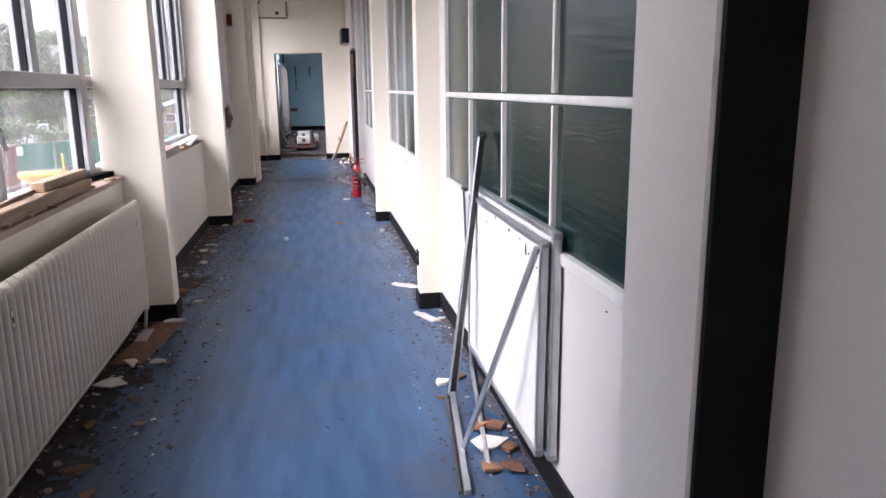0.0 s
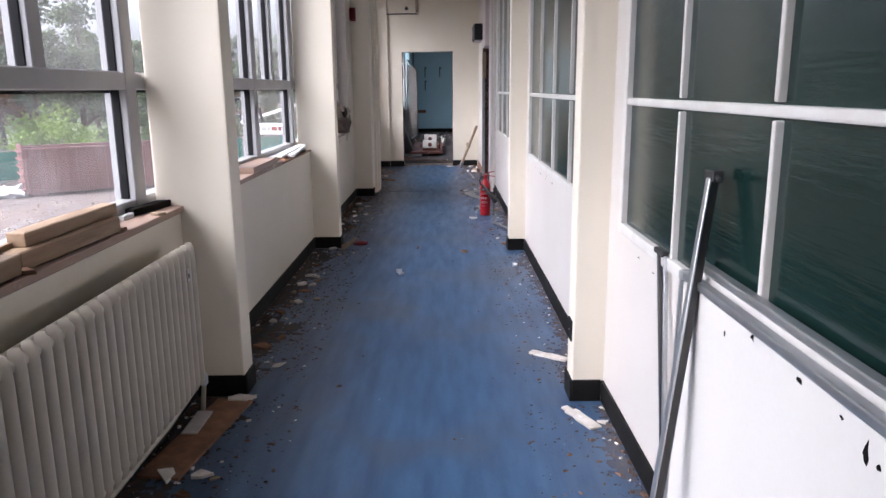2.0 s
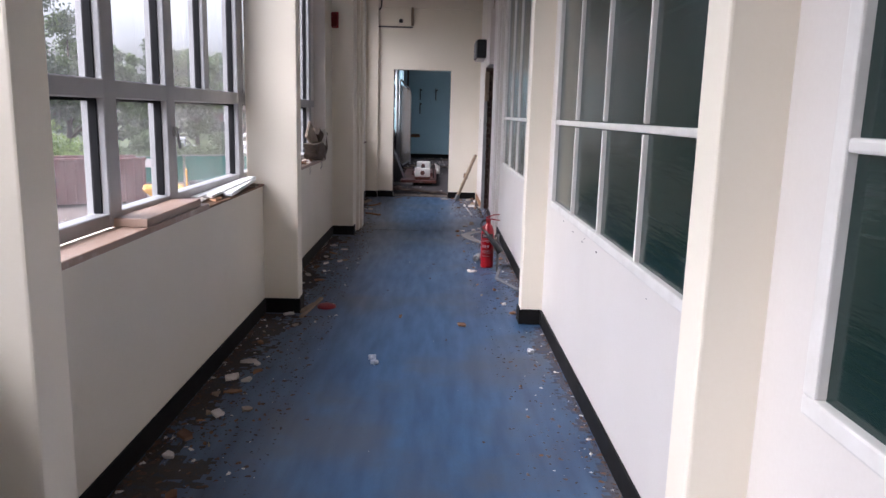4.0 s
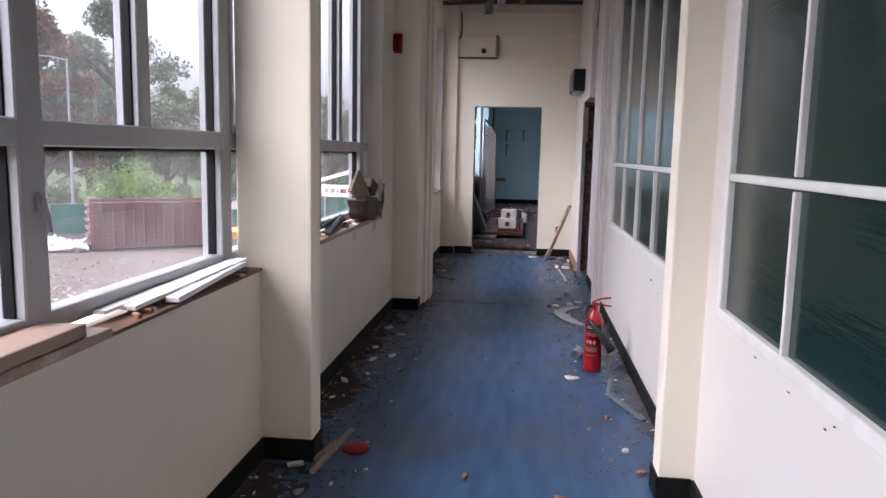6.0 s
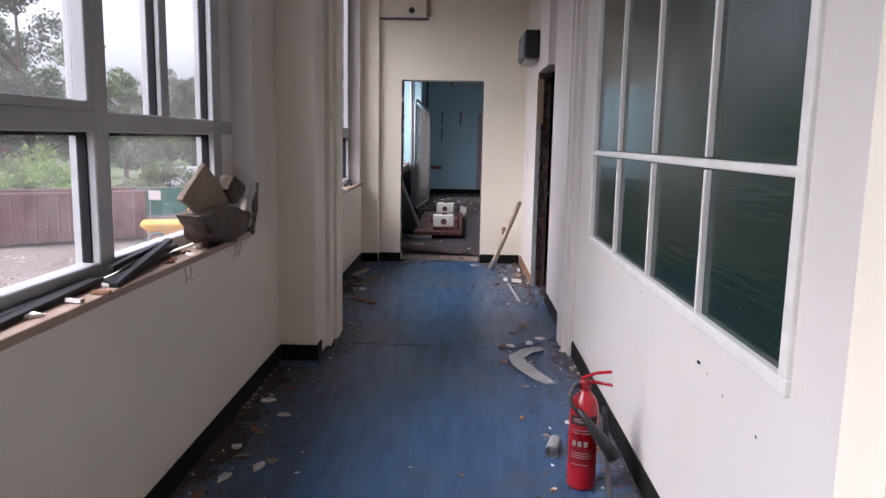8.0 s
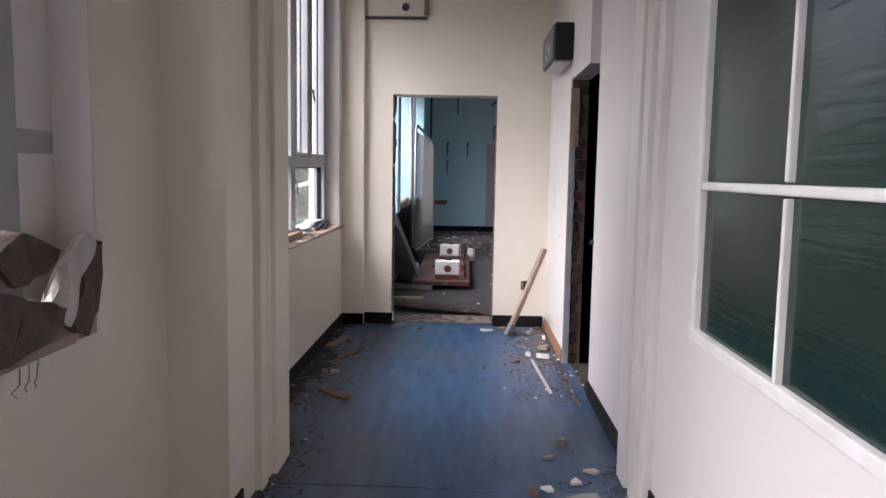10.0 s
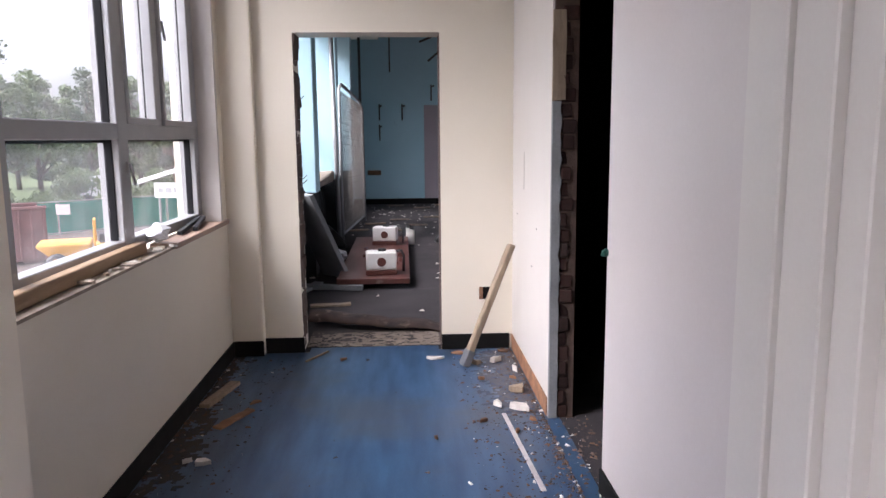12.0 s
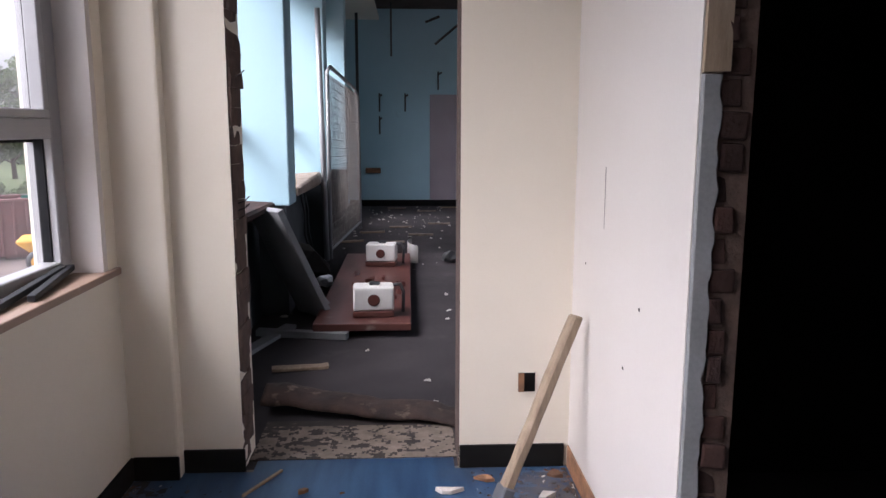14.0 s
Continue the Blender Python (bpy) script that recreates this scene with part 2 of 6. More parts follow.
def clear_glass(name, haze=0.03):
    m = bpy.data.materials.new(name)
    m.use_nodes = True
    n, l = m.node_tree.nodes, m.node_tree.links
    n.remove(n["Principled BSDF"])
    tr, gl, lw, ms = n.new("ShaderNodeBsdfTransparent"), n.new("ShaderNodeBsdfGlossy"), n.new("ShaderNodeLayerWeight"), n.new("ShaderNodeMixShader")
    lw.inputs[0].default_value = 0.5
    pw, fr = n.new("ShaderNodeMath"), n.new("ShaderNodeMath")
    pw.operation, fr.operation = "POWER", "MULTIPLY_ADD"
    pw.inputs[1].default_value, fr.inputs[1].default_value, fr.inputs[2].default_value = 4.5, 0.45, 0.02
    l.new(lw.outputs["Facing"], pw.inputs[0])
    l.new(pw.outputs[0], fr.inputs[0])
    tr.inputs[0].default_value = (0.93, 0.95, 0.94, 1)
    gl.inputs["Roughness"].default_value = 0.02
    l.new(fr.outputs[0], ms.inputs[0])
    l.new(tr.outputs[0], ms.inputs[1])
    l.new(gl.outputs[0], ms.inputs[2])
    dust = n.new("ShaderNodeBsdfTranslucent")
    dust.inputs[0].default_value = (0.75, 0.74, 0.73, 1)
    tc, ns, mr, md = n.new("ShaderNodeTexCoord"), n.new("ShaderNodeTexNoise"), n.new("ShaderNodeMapRange"), n.new("ShaderNodeMixShader")
    ns.inputs["Scale"].default_value, ns.inputs["Detail"].default_value = 4, 8
    mr.inputs[1].default_value, mr.inputs[2].default_value, mr.inputs[3].default_value, mr.inputs[4].default_value = 0.40, 0.80, 0.016, haze * 1.6
    l.new(tc.outputs["Object"], ns.inputs[0])
    l.new(ns.outputs[0], mr.inputs[0])
    l.new(mr.outputs[0], md.inputs[0])
    l.new(ms.outputs[0], md.inputs[1])
    l.new(dust.outputs[0], md.inputs[2])
    l.new(md.outputs[0], n["Material Output"].inputs[0])
    return m


def reeded_glass():
    """Dark green backed obscure glass with soft horizontal ripples."""
    m = bpy.data.materials.new("dark_green_obscure_glass")
    m.use_nodes = True
    n, l = m.node_tree.nodes, m.node_tree.links
    b = n["Principled BSDF"]
    tc, mp, wv, ns = n.new("ShaderNodeTexCoord"), n.new("ShaderNodeMapping"), n.new("ShaderNodeTexNoise"), n.new("ShaderNodeTexNoise")
    mp.inputs["Scale"].default_value = (1, 2.2, 26)
    l.new(tc.outputs["Object"], mp.inputs[0])
    l.new(mp.outputs[0], wv.inputs[0])
    wv.inputs["Scale"].default_value, wv.inputs["Detail"].default_value = 2.0, 3
    ns.inputs["Scale"].default_value, ns.inputs["Detail"].default_value = 2.2, 5
    l.new(tc.outputs["Object"], ns.inputs[0])
    mix = n.new("ShaderNodeMix")
    mix.data_type = "RGBA"
    mix.inputs[6].default_value, mix.inputs[7].default_value = (0.004, 0.014, 0.012, 1), (0.010, 0.028, 0.024, 1)
    l.new(ns.outputs[0], mix.inputs[0])
    l.new(mix.outputs[2], b.inputs["Base Color"])
    b.inputs["Roughness"].default_value = 0.17
    b.inputs["Specular IOR Level"].default_value = 0.5
    bp = n.new("ShaderNodeBump")
    bp.inputs["Strength"].default_value, bp.inputs["Distance"].default_value = 0.16, 0.01
    l.new(wv.outputs[0], bp.inputs["Height"])
    l.new(bp.outputs[0], b.inputs["Normal"])
    return m


def vinyl():
    """Marbled blue sheet vinyl, streaked along the corridor, dusty and scuffed."""
    m = surf("marbled_blue_vinyl", (0.032, 0.076, 0.148), (0.018, 0.046, 0.100), 2.6, 0.40, 0.14, fine=40, stretch=(5, 0.8, 1), dirt=(0.040, 0.056, 0.085), dirt_at=0.50, dirt_scale=1.1)
    return m


M["glass"] = clear_glass("window_glass")
M["obscure"] = reeded_glass()
M["vinyl"] = vinyl()

# ---- mesh helpers ----


def box(bm, x0, x1, y0, y1, z0, z1, bev=0.0, seg=1):
    r = bmesh.ops.create_cube(bm, size=1, matrix=Matrix.LocRotScale(((x0 + x1) / 2, (y0 + y1) / 2, (z0 + z1) / 2), None, (abs(x1 - x0), abs(y1 - y0), abs(z1 - z0))))
    if bev:
        es = {e for v in r["verts"] for e in v.link_edges}
        bmesh.ops.bevel(bm, geom=list(es), offset=bev, segments=seg, profile=0.6, affect="EDGES")
    return bm


def B(*a, **k):
    return box(bmesh.new(), *a, **k)


def beam(bm, p, q, w, h, bev=0.0, up=(0, 0, 1)):
    """A bar of section w x h from p to q."""
    p, q = Vector(p), Vector(q)
    d = (q - p).normalized()
    s = d.cross(Vector(up))
    s = s.normalized() if s.length > 1e-4 else Vector((1, 0, 0))
    u = s.cross(d)
    rot = Matrix((s, d, u)).transposed().to_4x4()
    m = Matrix.Translation((p + q) / 2) @ rot @ Matrix.Diagonal((w, (q - p).length, h, 1))
    r = bmesh.ops.create_cube(bm, size=1, matrix=m)
    if bev:
        es = {e for v in r["verts"] for e in v.link_edges}
        bmesh.ops.bevel(bm, geom=list(es), offset=bev, segments=1, affect="EDGES")
    return bm


def tube(bm, pts, r, n=8, caps=True):
    """A round bar along a line of points; r is one radius or one for each point."""
    pts = [Vector(p) for p in pts]
    rs = r if isinstance(r, (list, tuple)) else [r] * len(pts)
    rings, side = [], None
    for i, p in enumerate(pts):
        d = (pts[min(i + 1, len(pts) - 1)] - pts[max(i - 1, 0)]).normalized()
        if side is None:
            side = d.orthogonal().normalized()
        side = (side - d * side.dot(d)).normalized()
        o = d.cross(side)
        rings.append([bm.verts.new(p + rs[i] * (math.cos(2 * math.pi * k / n) * side + math.sin(2 * math.pi * k / n) * o)) for k in range(n)])
    for a, b in zip(rings, rings[1:]):
        for k in range(n):
            bm.faces.new((a[k], a[(k + 1) % n], b[(k + 1) % n], b[k]))
    if caps:
        bm.faces.new(list(reversed(rings[0])))
        bm.faces.new(rings[-1])
    return bm


def lathe(bm, profile, n=24, at=(0, 0, 0)):
    """A turned body from (radius, height) pairs."""
    rings = [[bm.verts.new((at[0] + r * math.cos(2 * math.pi * k / n), at[1] + r * math.sin(2 * math.pi * k / n), at[2] + z)) for k in range(n)] for r, z in profile]
    for a, b in zip(rings, rings[1:]):
        for k in range(n):
            bm.faces.new((a[k], a[(k + 1) % n], b[(k + 1) % n], b[k]))
    bm.faces.new(list(reversed(rings[0])))
    bm.faces.new(rings[-1])
    return bm


def shard(rng, size, thick, stretch=1.0, corners=6, lumpy=0.25):
    """A broken flat piece with an uneven outline and worn edges, lying on z = 0."""
    bm = bmesh.new()
    low, high = [], []
    for k in range(corners):
        a = 2 * math.pi * (k + rng.uniform(-0.3, 0.3)) / corners
        r = size * rng.uniform(0.34, 1.05)
        x, y = r * math.cos(a), r * math.sin(a) * stretch
        low.append(bm.verts.new((x, y, rng.uniform(0, lumpy) * thick * 0.3)))
        high.append(bm.verts.new((x * rng.uniform(0.92, 1.0), y * rng.uniform(0.92, 1.0), thick * rng.uniform(1 - lumpy, 1 + lumpy))))
    bm.faces.new(list(reversed(low)))
    bm.faces.new(high)
    for k in range(corners):
        j = (k + 1) % corners
        bm.faces.new((low[k], low[j], high[j], high[k]))
    bmesh.ops.triangulate(bm, faces=[f for f in bm.faces if len(f.verts) > 4])
    return bm


def rough_up(bm, amount, freq=8.0, seed=0.0):
    for v in bm.verts:
        v.co += amount * noise.noise_vector(v.co * freq + Vector((seed, seed, seed)))
    return bm


def part(name, bm, material, parent=None, label="", smooth=False, kind=""):
    bmesh.ops.recalc_face_normals(bm, faces=bm.faces)
    me = bpy.data.meshes.new(name)
    bm.to_mesh(me)
    bm.free()
    me.materials.append(M[material])
    if smooth:
        for p in me.polygons:
            p.use_smooth = True
    ob = new(name, me)
    ob.parent = parent
    return tagged(ob, label=label, kind=kind)


def piece(name, me, parent, m):
    """One more object on a shared mesh."""
    ob = new(name, me)
    ob.parent = parent
    ob.matrix_basis = m
    return ob


def mesh_of(name, bm, material, smooth=False):
    bmesh.ops.recalc_face_normals(bm, faces=bm.faces)
    me = bpy.data.meshes.new(name)
    bm.to_mesh(me)
    bm.free()
    me.materials.append(M[material])
    if smooth:
        for p in me.polygons:
            p.use_smooth = True
    return me


def thing(name, label, category, at=(0, 0, 0), rz=0.0, group="", kind="", rx=0.0, ry=0.0):
    ob = new(name)
    ob.empty_display_size = 0.1
    ob.matrix_basis = pose(*at, rx, ry, rz)
    return tagged(ob, label, category, group, kind)


def setting(name, bm, material, label, category, smooth=False):
    return tagged(part(name, bm, material, smooth=smooth), label, category, kind="structure")


# ---- the corridor shell ----
Y0, YE = -6.4, 15.41          # the end behind the camera, the end wall's face
XL, XW, XP = -1.238, -1.36, -1.0   # sill wall, window frame, pier faces on the window side
XR, XQ, XS, XN = 0.69, 0.545, 0.635, 0.695     # glazed partition, its piers, the last stretch of wall, the wall before the doorway
SILL = 0.922
GZ = -4.1     # the yard outside
CEIL = 3.40
OX0, OX1, OZ = -0.785, 0.153, 2.10   # the rough opening in the end wall

slab = setting("floor", B(-1.5, 0.95, Y0 - 0.2, YE + 0.25, -0.30, -0.004), "concrete", "grey screed slab under the vinyl", "floor")
for a, b in ((Y0, 11.885), (11.889, 15.40)):
    bm = bmesh.new()
    nx, ny = 6, max(2, int((b - a) / 0.5))
    bm = box(bm, XL, XR if b < 12 else XN, a, b, -0.004, 0.0)
    if b > 12:
        box(bm, OX0 + 0.04, OX1 - 0.02, b, YE + 0.10, -0.004, 0.0)
    part("vinyl_sheet", bm, "vinyl", slab, "marbled blue sheet vinyl")

# window side: low wall, wall between the two windows, head over the windows
HEAD = 3.08
setting("wall_west", B(-1.52, XL, Y0 - 0.2, YE, -0.3, SILL - 0.030), "sillwall", "off-white painted low wall under the windows", "wall")
setting("wall_west_between", B(-1.52, XL, 10.96, 12.19, 0.892, 3.7), "sillwall", "cream painted wall between two windows", "wall")
setting("wall_west_end", B(-1.52, XL, 15.26, YE, 0.892, 3.7), "cream", "cream painted reveal at the end of the corridor", "wall")
# Unseen solid stretch added here to hold back daylight near the start.
setting("wall_west_unseen", B(-1.52, XL, -2.0, 1.36, 0.892, 3.7), "cream", "cream painted wall, unseen behind the start", "wall")
setting("wall_west_corner", B(-1.52, XL, Y0 - 0.2, -6.0, 0.892, 3.7), "cream", "cream painted wall at the corner behind the start", "wall")
# Head over the added window behind the start.
setting("lintel_added", B(-1.52, XL, -6.0, -2.0, HEAD + 0.06, 3.7), "cream", "cream painted head over the windows", "wall")
for a, b in ((1.36, 10.96), (12.19, 15.26)):
    setting("lintel", B(-1.52, XL, a, b, HEAD + 0.06, 3.7), "cream", "cream painted head over the windows", "wall")
setting("wall_facade_below", B(-1.56, -1.525, -12, 34, GZ, 0.80), "facade", "brick outside wall below the windows", "wall")

PIERS = ((1.50, 1.66), (4.79, 4.95), (8.11, 8.26), (11.465, 11.80))
for a, b in PIERS:
    setting("pier_west", B(-1.345, XP, a, b, 0, 3.7, bev=0.008, seg=2), "cream", "cream painted pier on the window side", "pier")
setting("pier_west_end", B(XL - 0.05, -1.036, 15.345, YE + 0.02, 0, 3.7, bev=0.012, seg=2), "cream", "cream painted pilaster at the end wall", "pier")

# partition side
setting("pier_east", B(XQ, 0.80, 1.27, 1.58, 0, 3.7, bev=0.006), "white", "white painted pier beside the glazed partition", "pier")
for a, b in ((4.70, 4.84), (7.96, 8.10)):
    setting("pier_east", B(XQ, 0.80, a, b, 0, 3.7, bev=0.008, seg=2), "cream", "cream painted pier beside the glazed partition", "pier")

# lower and upper partition panels with openings for the glazing
GZ0, GZT, GZ1 = 0.875, 1.375, 3.02
GLAZED = ((1.84, 4.455), (5.12, 7.715), (8.62, 11.235))
bm = bmesh.new()
box(bm, XR, 0.80, Y0, 12.0, 0.0, GZ0)
box(bm, XR, 0.80, Y0, 12.0, GZ1, 3.7)
edges = [Y0] + [v for g in GLAZED for v in g] + [12.0]
for a, b in zip(edges[::2], edges[1::2]):
    box(bm, XR, 0.80, a, b, GZ0, GZ1)
setting("wall_east", bm, "white", "white gloss painted partition with scuffs", "wall")

DY0, DY1, DZ = 13.33, 14.14, 2.085
bm = bmesh.new()
box(bm, XN, 0.815, 12.0, DY0, 0, 3.7)
box(bm, XS, 0.765, DY0, DY1, DZ, 3.7)
setting("wall_east_near_door", bm, "blush", "pinkish white painted wall by the stripped doorway", "wall")
setting("wall_east_end", B(XS, 0.765, DY1 + 0.012, YE, 0, 3.7), "white", "white painted wall beyond the stripped doorway", "wall")

# end wall with the rough opening
YB = YE + 0.24
bm = bmesh.new()
box(bm, XL - 0.2, OX0, YE, YB, 0, 3.7)
box(bm, OX1, 6.0, YE, YB, 0, 3.7)
box(bm, OX0, OX1, YE, YB, OZ, 3.7)
setting("wall_north", bm, "cream", "cream painted end wall with a rough opening", "wall")
setting("downstand_beam", B(XL, XS, YE - 0.035, YE + 0.01, 3.06, 3.385, bev=0.004), "cream", "cream painted beam across the top of the end wall", "beam")
setting("wall_south", B(-1.5, 0.9, Y0 - 0.2, Y0, 0, 3.7), "cream", "cream painted wall, unseen behind the start", "wall")
setting("ceiling", B(-1.56, 6.2, Y0 - 0.2, 27.0, 3.7, 3.85), "soffit", "dark stripped soffit with its ceiling tiles gone", "ceiling")

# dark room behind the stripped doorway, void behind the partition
# The unlit room's darkness is painted into its near-black walls.
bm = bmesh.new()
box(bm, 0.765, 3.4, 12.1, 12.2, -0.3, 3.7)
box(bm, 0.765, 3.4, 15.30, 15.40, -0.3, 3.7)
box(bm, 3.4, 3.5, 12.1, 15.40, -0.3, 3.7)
setting("wall_dark_room", bm, "dark", "near-black walls that paint in the dark of the unlit room", "wall")
setting("floor_dark_room", B(XS, 3.4, 12.2, 15.3, -0.3, -0.002), "carpet", "dark dusty floor of the unlit room", "floor")

# ---- skirting ----


def skirting(x0, x1, y0, y1, top=0.105):
    return setting("baseboard", B(x0, x1, y0, y1, 0, top, bev=0.003), "skirt", "black vinyl skirting along the wall foot", "skirting")


for a, b in zip([Y0] + [p[1] for p in PIERS[:-1]], [p[0] for p in PIERS]):
    skirting(XL, XL + 0.012, a, b)
for a, b in PIERS:
    skirting(XL + 0.012, XP + 0.012, a - 0.012, a)
    skirting(XP, XP + 0.012, a, b if b < 11 else 11.60)
skirting(XL, XL + 0.012, 12.20, 15.34)
skirting(XL + 0.012, -1.036, 15.333, 15.345)
skirting(-1.036, OX0 + 0.01, YE - 0.012, YE)
skirting(OX1, XS - 0.02, YE - 0.012, YE)
for a, b in ((Y0, 1.25), (1.59, 4.69), (4.85, 7.95), (8.11, 11.90)):
    skirting(XR - 0.012, XR, a, b)
for a, b in ((4.70, 4.84), (7.96, 8.10)):
    skirting(XQ, XR - 0.012, a - 0.012, a)
    skirting(XQ - 0.012, XQ, a - 0.012, b)
skirting(XN - 0.012, XN, 12.11, DY0)
setting("baseboard_bare", B(XS - 0.008, XS, DY1 + 0.02, YE - 0.013, 0, 0.10, bev=0.002), "chip", "orange-brown glue stain where the skirting was torn off", "skirting")

# ---- frame across the corridor (doors gone) ----
for side, xs in (("west", ((-1.24, -0.968, 11.80, 11.89), (-1.24, -0.985, 11.89, 11.93), (-1.24, -0.975, 11.93, 11.985), (-1.24, -0.952, 11.985, 12.22))), ("east", ((0.655, 0.70, 11.70, 11.785), (0.632, 0.70, 11.785, 11.875), (0.645, 0.70, 11.875, 11.945), (0.630, 0.70, 11.945, 12.10)))):
    fr = thing("door_frame", "cream painted door frame post with its doors removed", "door frame", kind="structure")
    for x0, x1, y0, y1 in xs:
        part("frame_post", B(x0, x1, y0, y1, 0, 3.69, bev=0.004), "cream" if side == "west" else "white", fr)
setting("threshold_joint", B(-0.93, -0.25, 11.884, 11.890, 0.0005, 0.002), "dirt", "dark open joint between two vinyl sheets", "floor joint")
# Black strip added over the pier's near face, floor to ceiling.
setting("dark_pier_strip", B(XQ + 0.006, XR, 1.255, 1.268, 0.0, 3.69), "skirt", "black strip added over the near face of the pier", "door stop")

# ---- windows ----


def window_strip(name, y0, y1, posts, bars, handles, label, sashes=()):
    w = thing(name, label, "window", kind="structure")
    zb, z0, z1, zt = 0.924, 1.434, 1.508, HEAD
    fr = part("window_frame", B(XW - 0.07, XW, y0, y1, zb, zb + 0.055, bev=0.004), "alu", w)
    part("head_rail", B(XW - 0.07, XW, y0, y1, zt - 0.05, zt + 0.06, bev=0.004), "alu", w)
    part("transom", B(XW - 0.05, XW + 0.004, y0, y1, z0, z1, bev=0.005), "alu", w)
    part("transom_gasket", B(XW - 0.078, XW - 0.0565, y0, y1, z0 - 0.012, z0 + 0.05), "black", w)
    ends = [y0] + [p[0] for p in posts]
    for y, wd in posts:
        part("mullion", B(XW - 0.046, XW + 0.006, y - wd * 0.25, y + wd * 0.5, zb, zt, bev=0.005), "alu", w)
        part("gasket", B(XW - 0.060, XW - 0.024, y - wd * 0.25 - 0.006, y - wd * 0.25 + 0.001, zb + 0.056, zt - 0.05, bev=0.002), "black", w)
        part("outer_post", B(XW - 0.088, XW - 0.047, y - wd * 0.25 + 0.002, y + wd * 0.4, zb, zt, bev=0.003), "alu", w)
    for y, wd in bars:
        part("sash_bar", B(XW - 0.046, XW - 0.004, y - wd * 0.3, y + wd * 0.5, z1 - 0.004, zt, bev=0.004), "alu", w)
        part("gasket", B(XW - 0.060, XW - 0.026, y - wd * 0.3 - 0.006, y - wd * 0.3 + 0.001, z1 + 0.002, zt - 0.05, bev=0.002), "black", w)
        part("outer_post", B(XW - 0.088, XW - 0.047, y - wd * 0.3 + 0.002, y + wd * 0.4, z1, zt, bev=0.003), "alu", w)
    for a, b in zip(ends, [p[0] for p in posts]):
        for c, d in ((zb + 0.05, z0), (z1, zt - 0.045)):
            cuts = [a] + [y for y, _ in bars if a < y < b and c > 1.4] + [b]
            for e, f in zip(cuts, cuts[1:]):
                part("pane", B(XW - 0.056, XW - 0.053, e, f, c, d), "glass", w)
    for a, b in sashes:
        sash = part("sash_frame", B(XW - 0.040, XW + 0.010, a, b, z1 - 0.002, z1 + 0.030, bev=0.004), "alu", w, "opening sash with a raised frame")
        for c in (a, b - 0.038):
            part("sash_stile", B(XW - 0.040, XW + 0.009, c, c + 0.038, z1 + 0.028, zt - 0.05, bev=0.004), "alu", sash)
    for y, z in handles:
        part("latch", beam(B(XW + 0.005, XW + 0.014, y - 0.009, y + 0.009, z - 0.02, z + 0.035, bev=0.004), (XW + 0.022, y, z + 0.026), (XW + 0.034, y + 0.012, z - 0.075), 0.016, 0.012, bev=0.003), "alu", w, "small grey window latch")
    part("outer_sill", B(-1.60, XW - 0.07, y0, y1, 0.83, 0.872), "upvc", w)
    return w


# Unseen window added behind the start to send daylight up the corridor.
window_strip("window_added_back", -6.0, -2.0, ((-4.9, 0.12), (-3.5, 0.12), (-2.06, 0.10)), (), (), "grey aluminium window added unseen behind the start")
window_strip("window_1", 1.36, 10.95, ((1.42, 0.12), (3.375, 0.13), (4.65, 0.14), (6.07, 0.15), (6.74, 0.14), (8.01, 0.14), (9.46, 0.14), (10.69, 0.16)), ((2.69, 0.12), (3.98, 0.10), (7.36, 0.10), (10.06, 0.10)), ((3.40, 1.26), (6.77, 1.28)), "long grey aluminium window with a fixed lower row", ((8.085, 9.42),))
window_strip("window_2", 12.19, 15.22, ((12.27, 0.1), (12.95, 0.12), (13.98, 0.16), (15.16, 0.11)), ((14.53, 0.11),), ((14.59, 2.02), (14.02, 1.30)), "grey aluminium window beside the end wall", ((14.065, 14.495), (14.59, 15.13)))
setting("reveal", B(XW - 0.06, XL - 0.002, 10.95, 10.96, 0.89, HEAD + 0.06), "white", "white painted window reveal", "reveal")
setting("reveal_lining", B(XW - 0.06, XW + 0.002, 10.772, 10.95, 0.89, HEAD + 0.06), "white", "white painted lining beside the window frame", "reveal")
setting("reveal_end", B(XW - 0.06, XL - 0.002, 15.22, 15.26, 0.89, HEAD + 0.06), "white", "white painted window reveal at the corner", "reveal")

# sill boards
for a, b, lab in ((2.36, 4.79, "broken pinkish hardboard sill above the radiator"), (4.95, 6.88, "pinkish hardboard sill board"), (8.26, 10.80, "pinkish hardboard sill strewn with rubble"), (14.25, 15.34, "pinkish hardboard sill by the end wall")):
    tagged(part("window_sill", B(XW + 0.002, XL + 0.018, a, b, SILL - 0.029, SILL, bev=0.003), "sill"), lab, "window sill", kind="structure")
tagged(part("window_sill", rough_up(B(-1.33, XL + 0.010, 6.88, 8.11, SILL - 0.029, SILL - 0.017), 0.004), "chip"), "splintered bare packing where the sill was torn off", "window sill", kind="structure")
tagged(part("window_sill", rough_up(B(-1.35, XL + 0.006, 12.23, 14.25, SILL - 0.029, SILL - 0.016), 0.004), "render"), "bare mortar bed where the sill was torn off", "window sill", kind="structure")

# ---- glazed screens in the partition ----


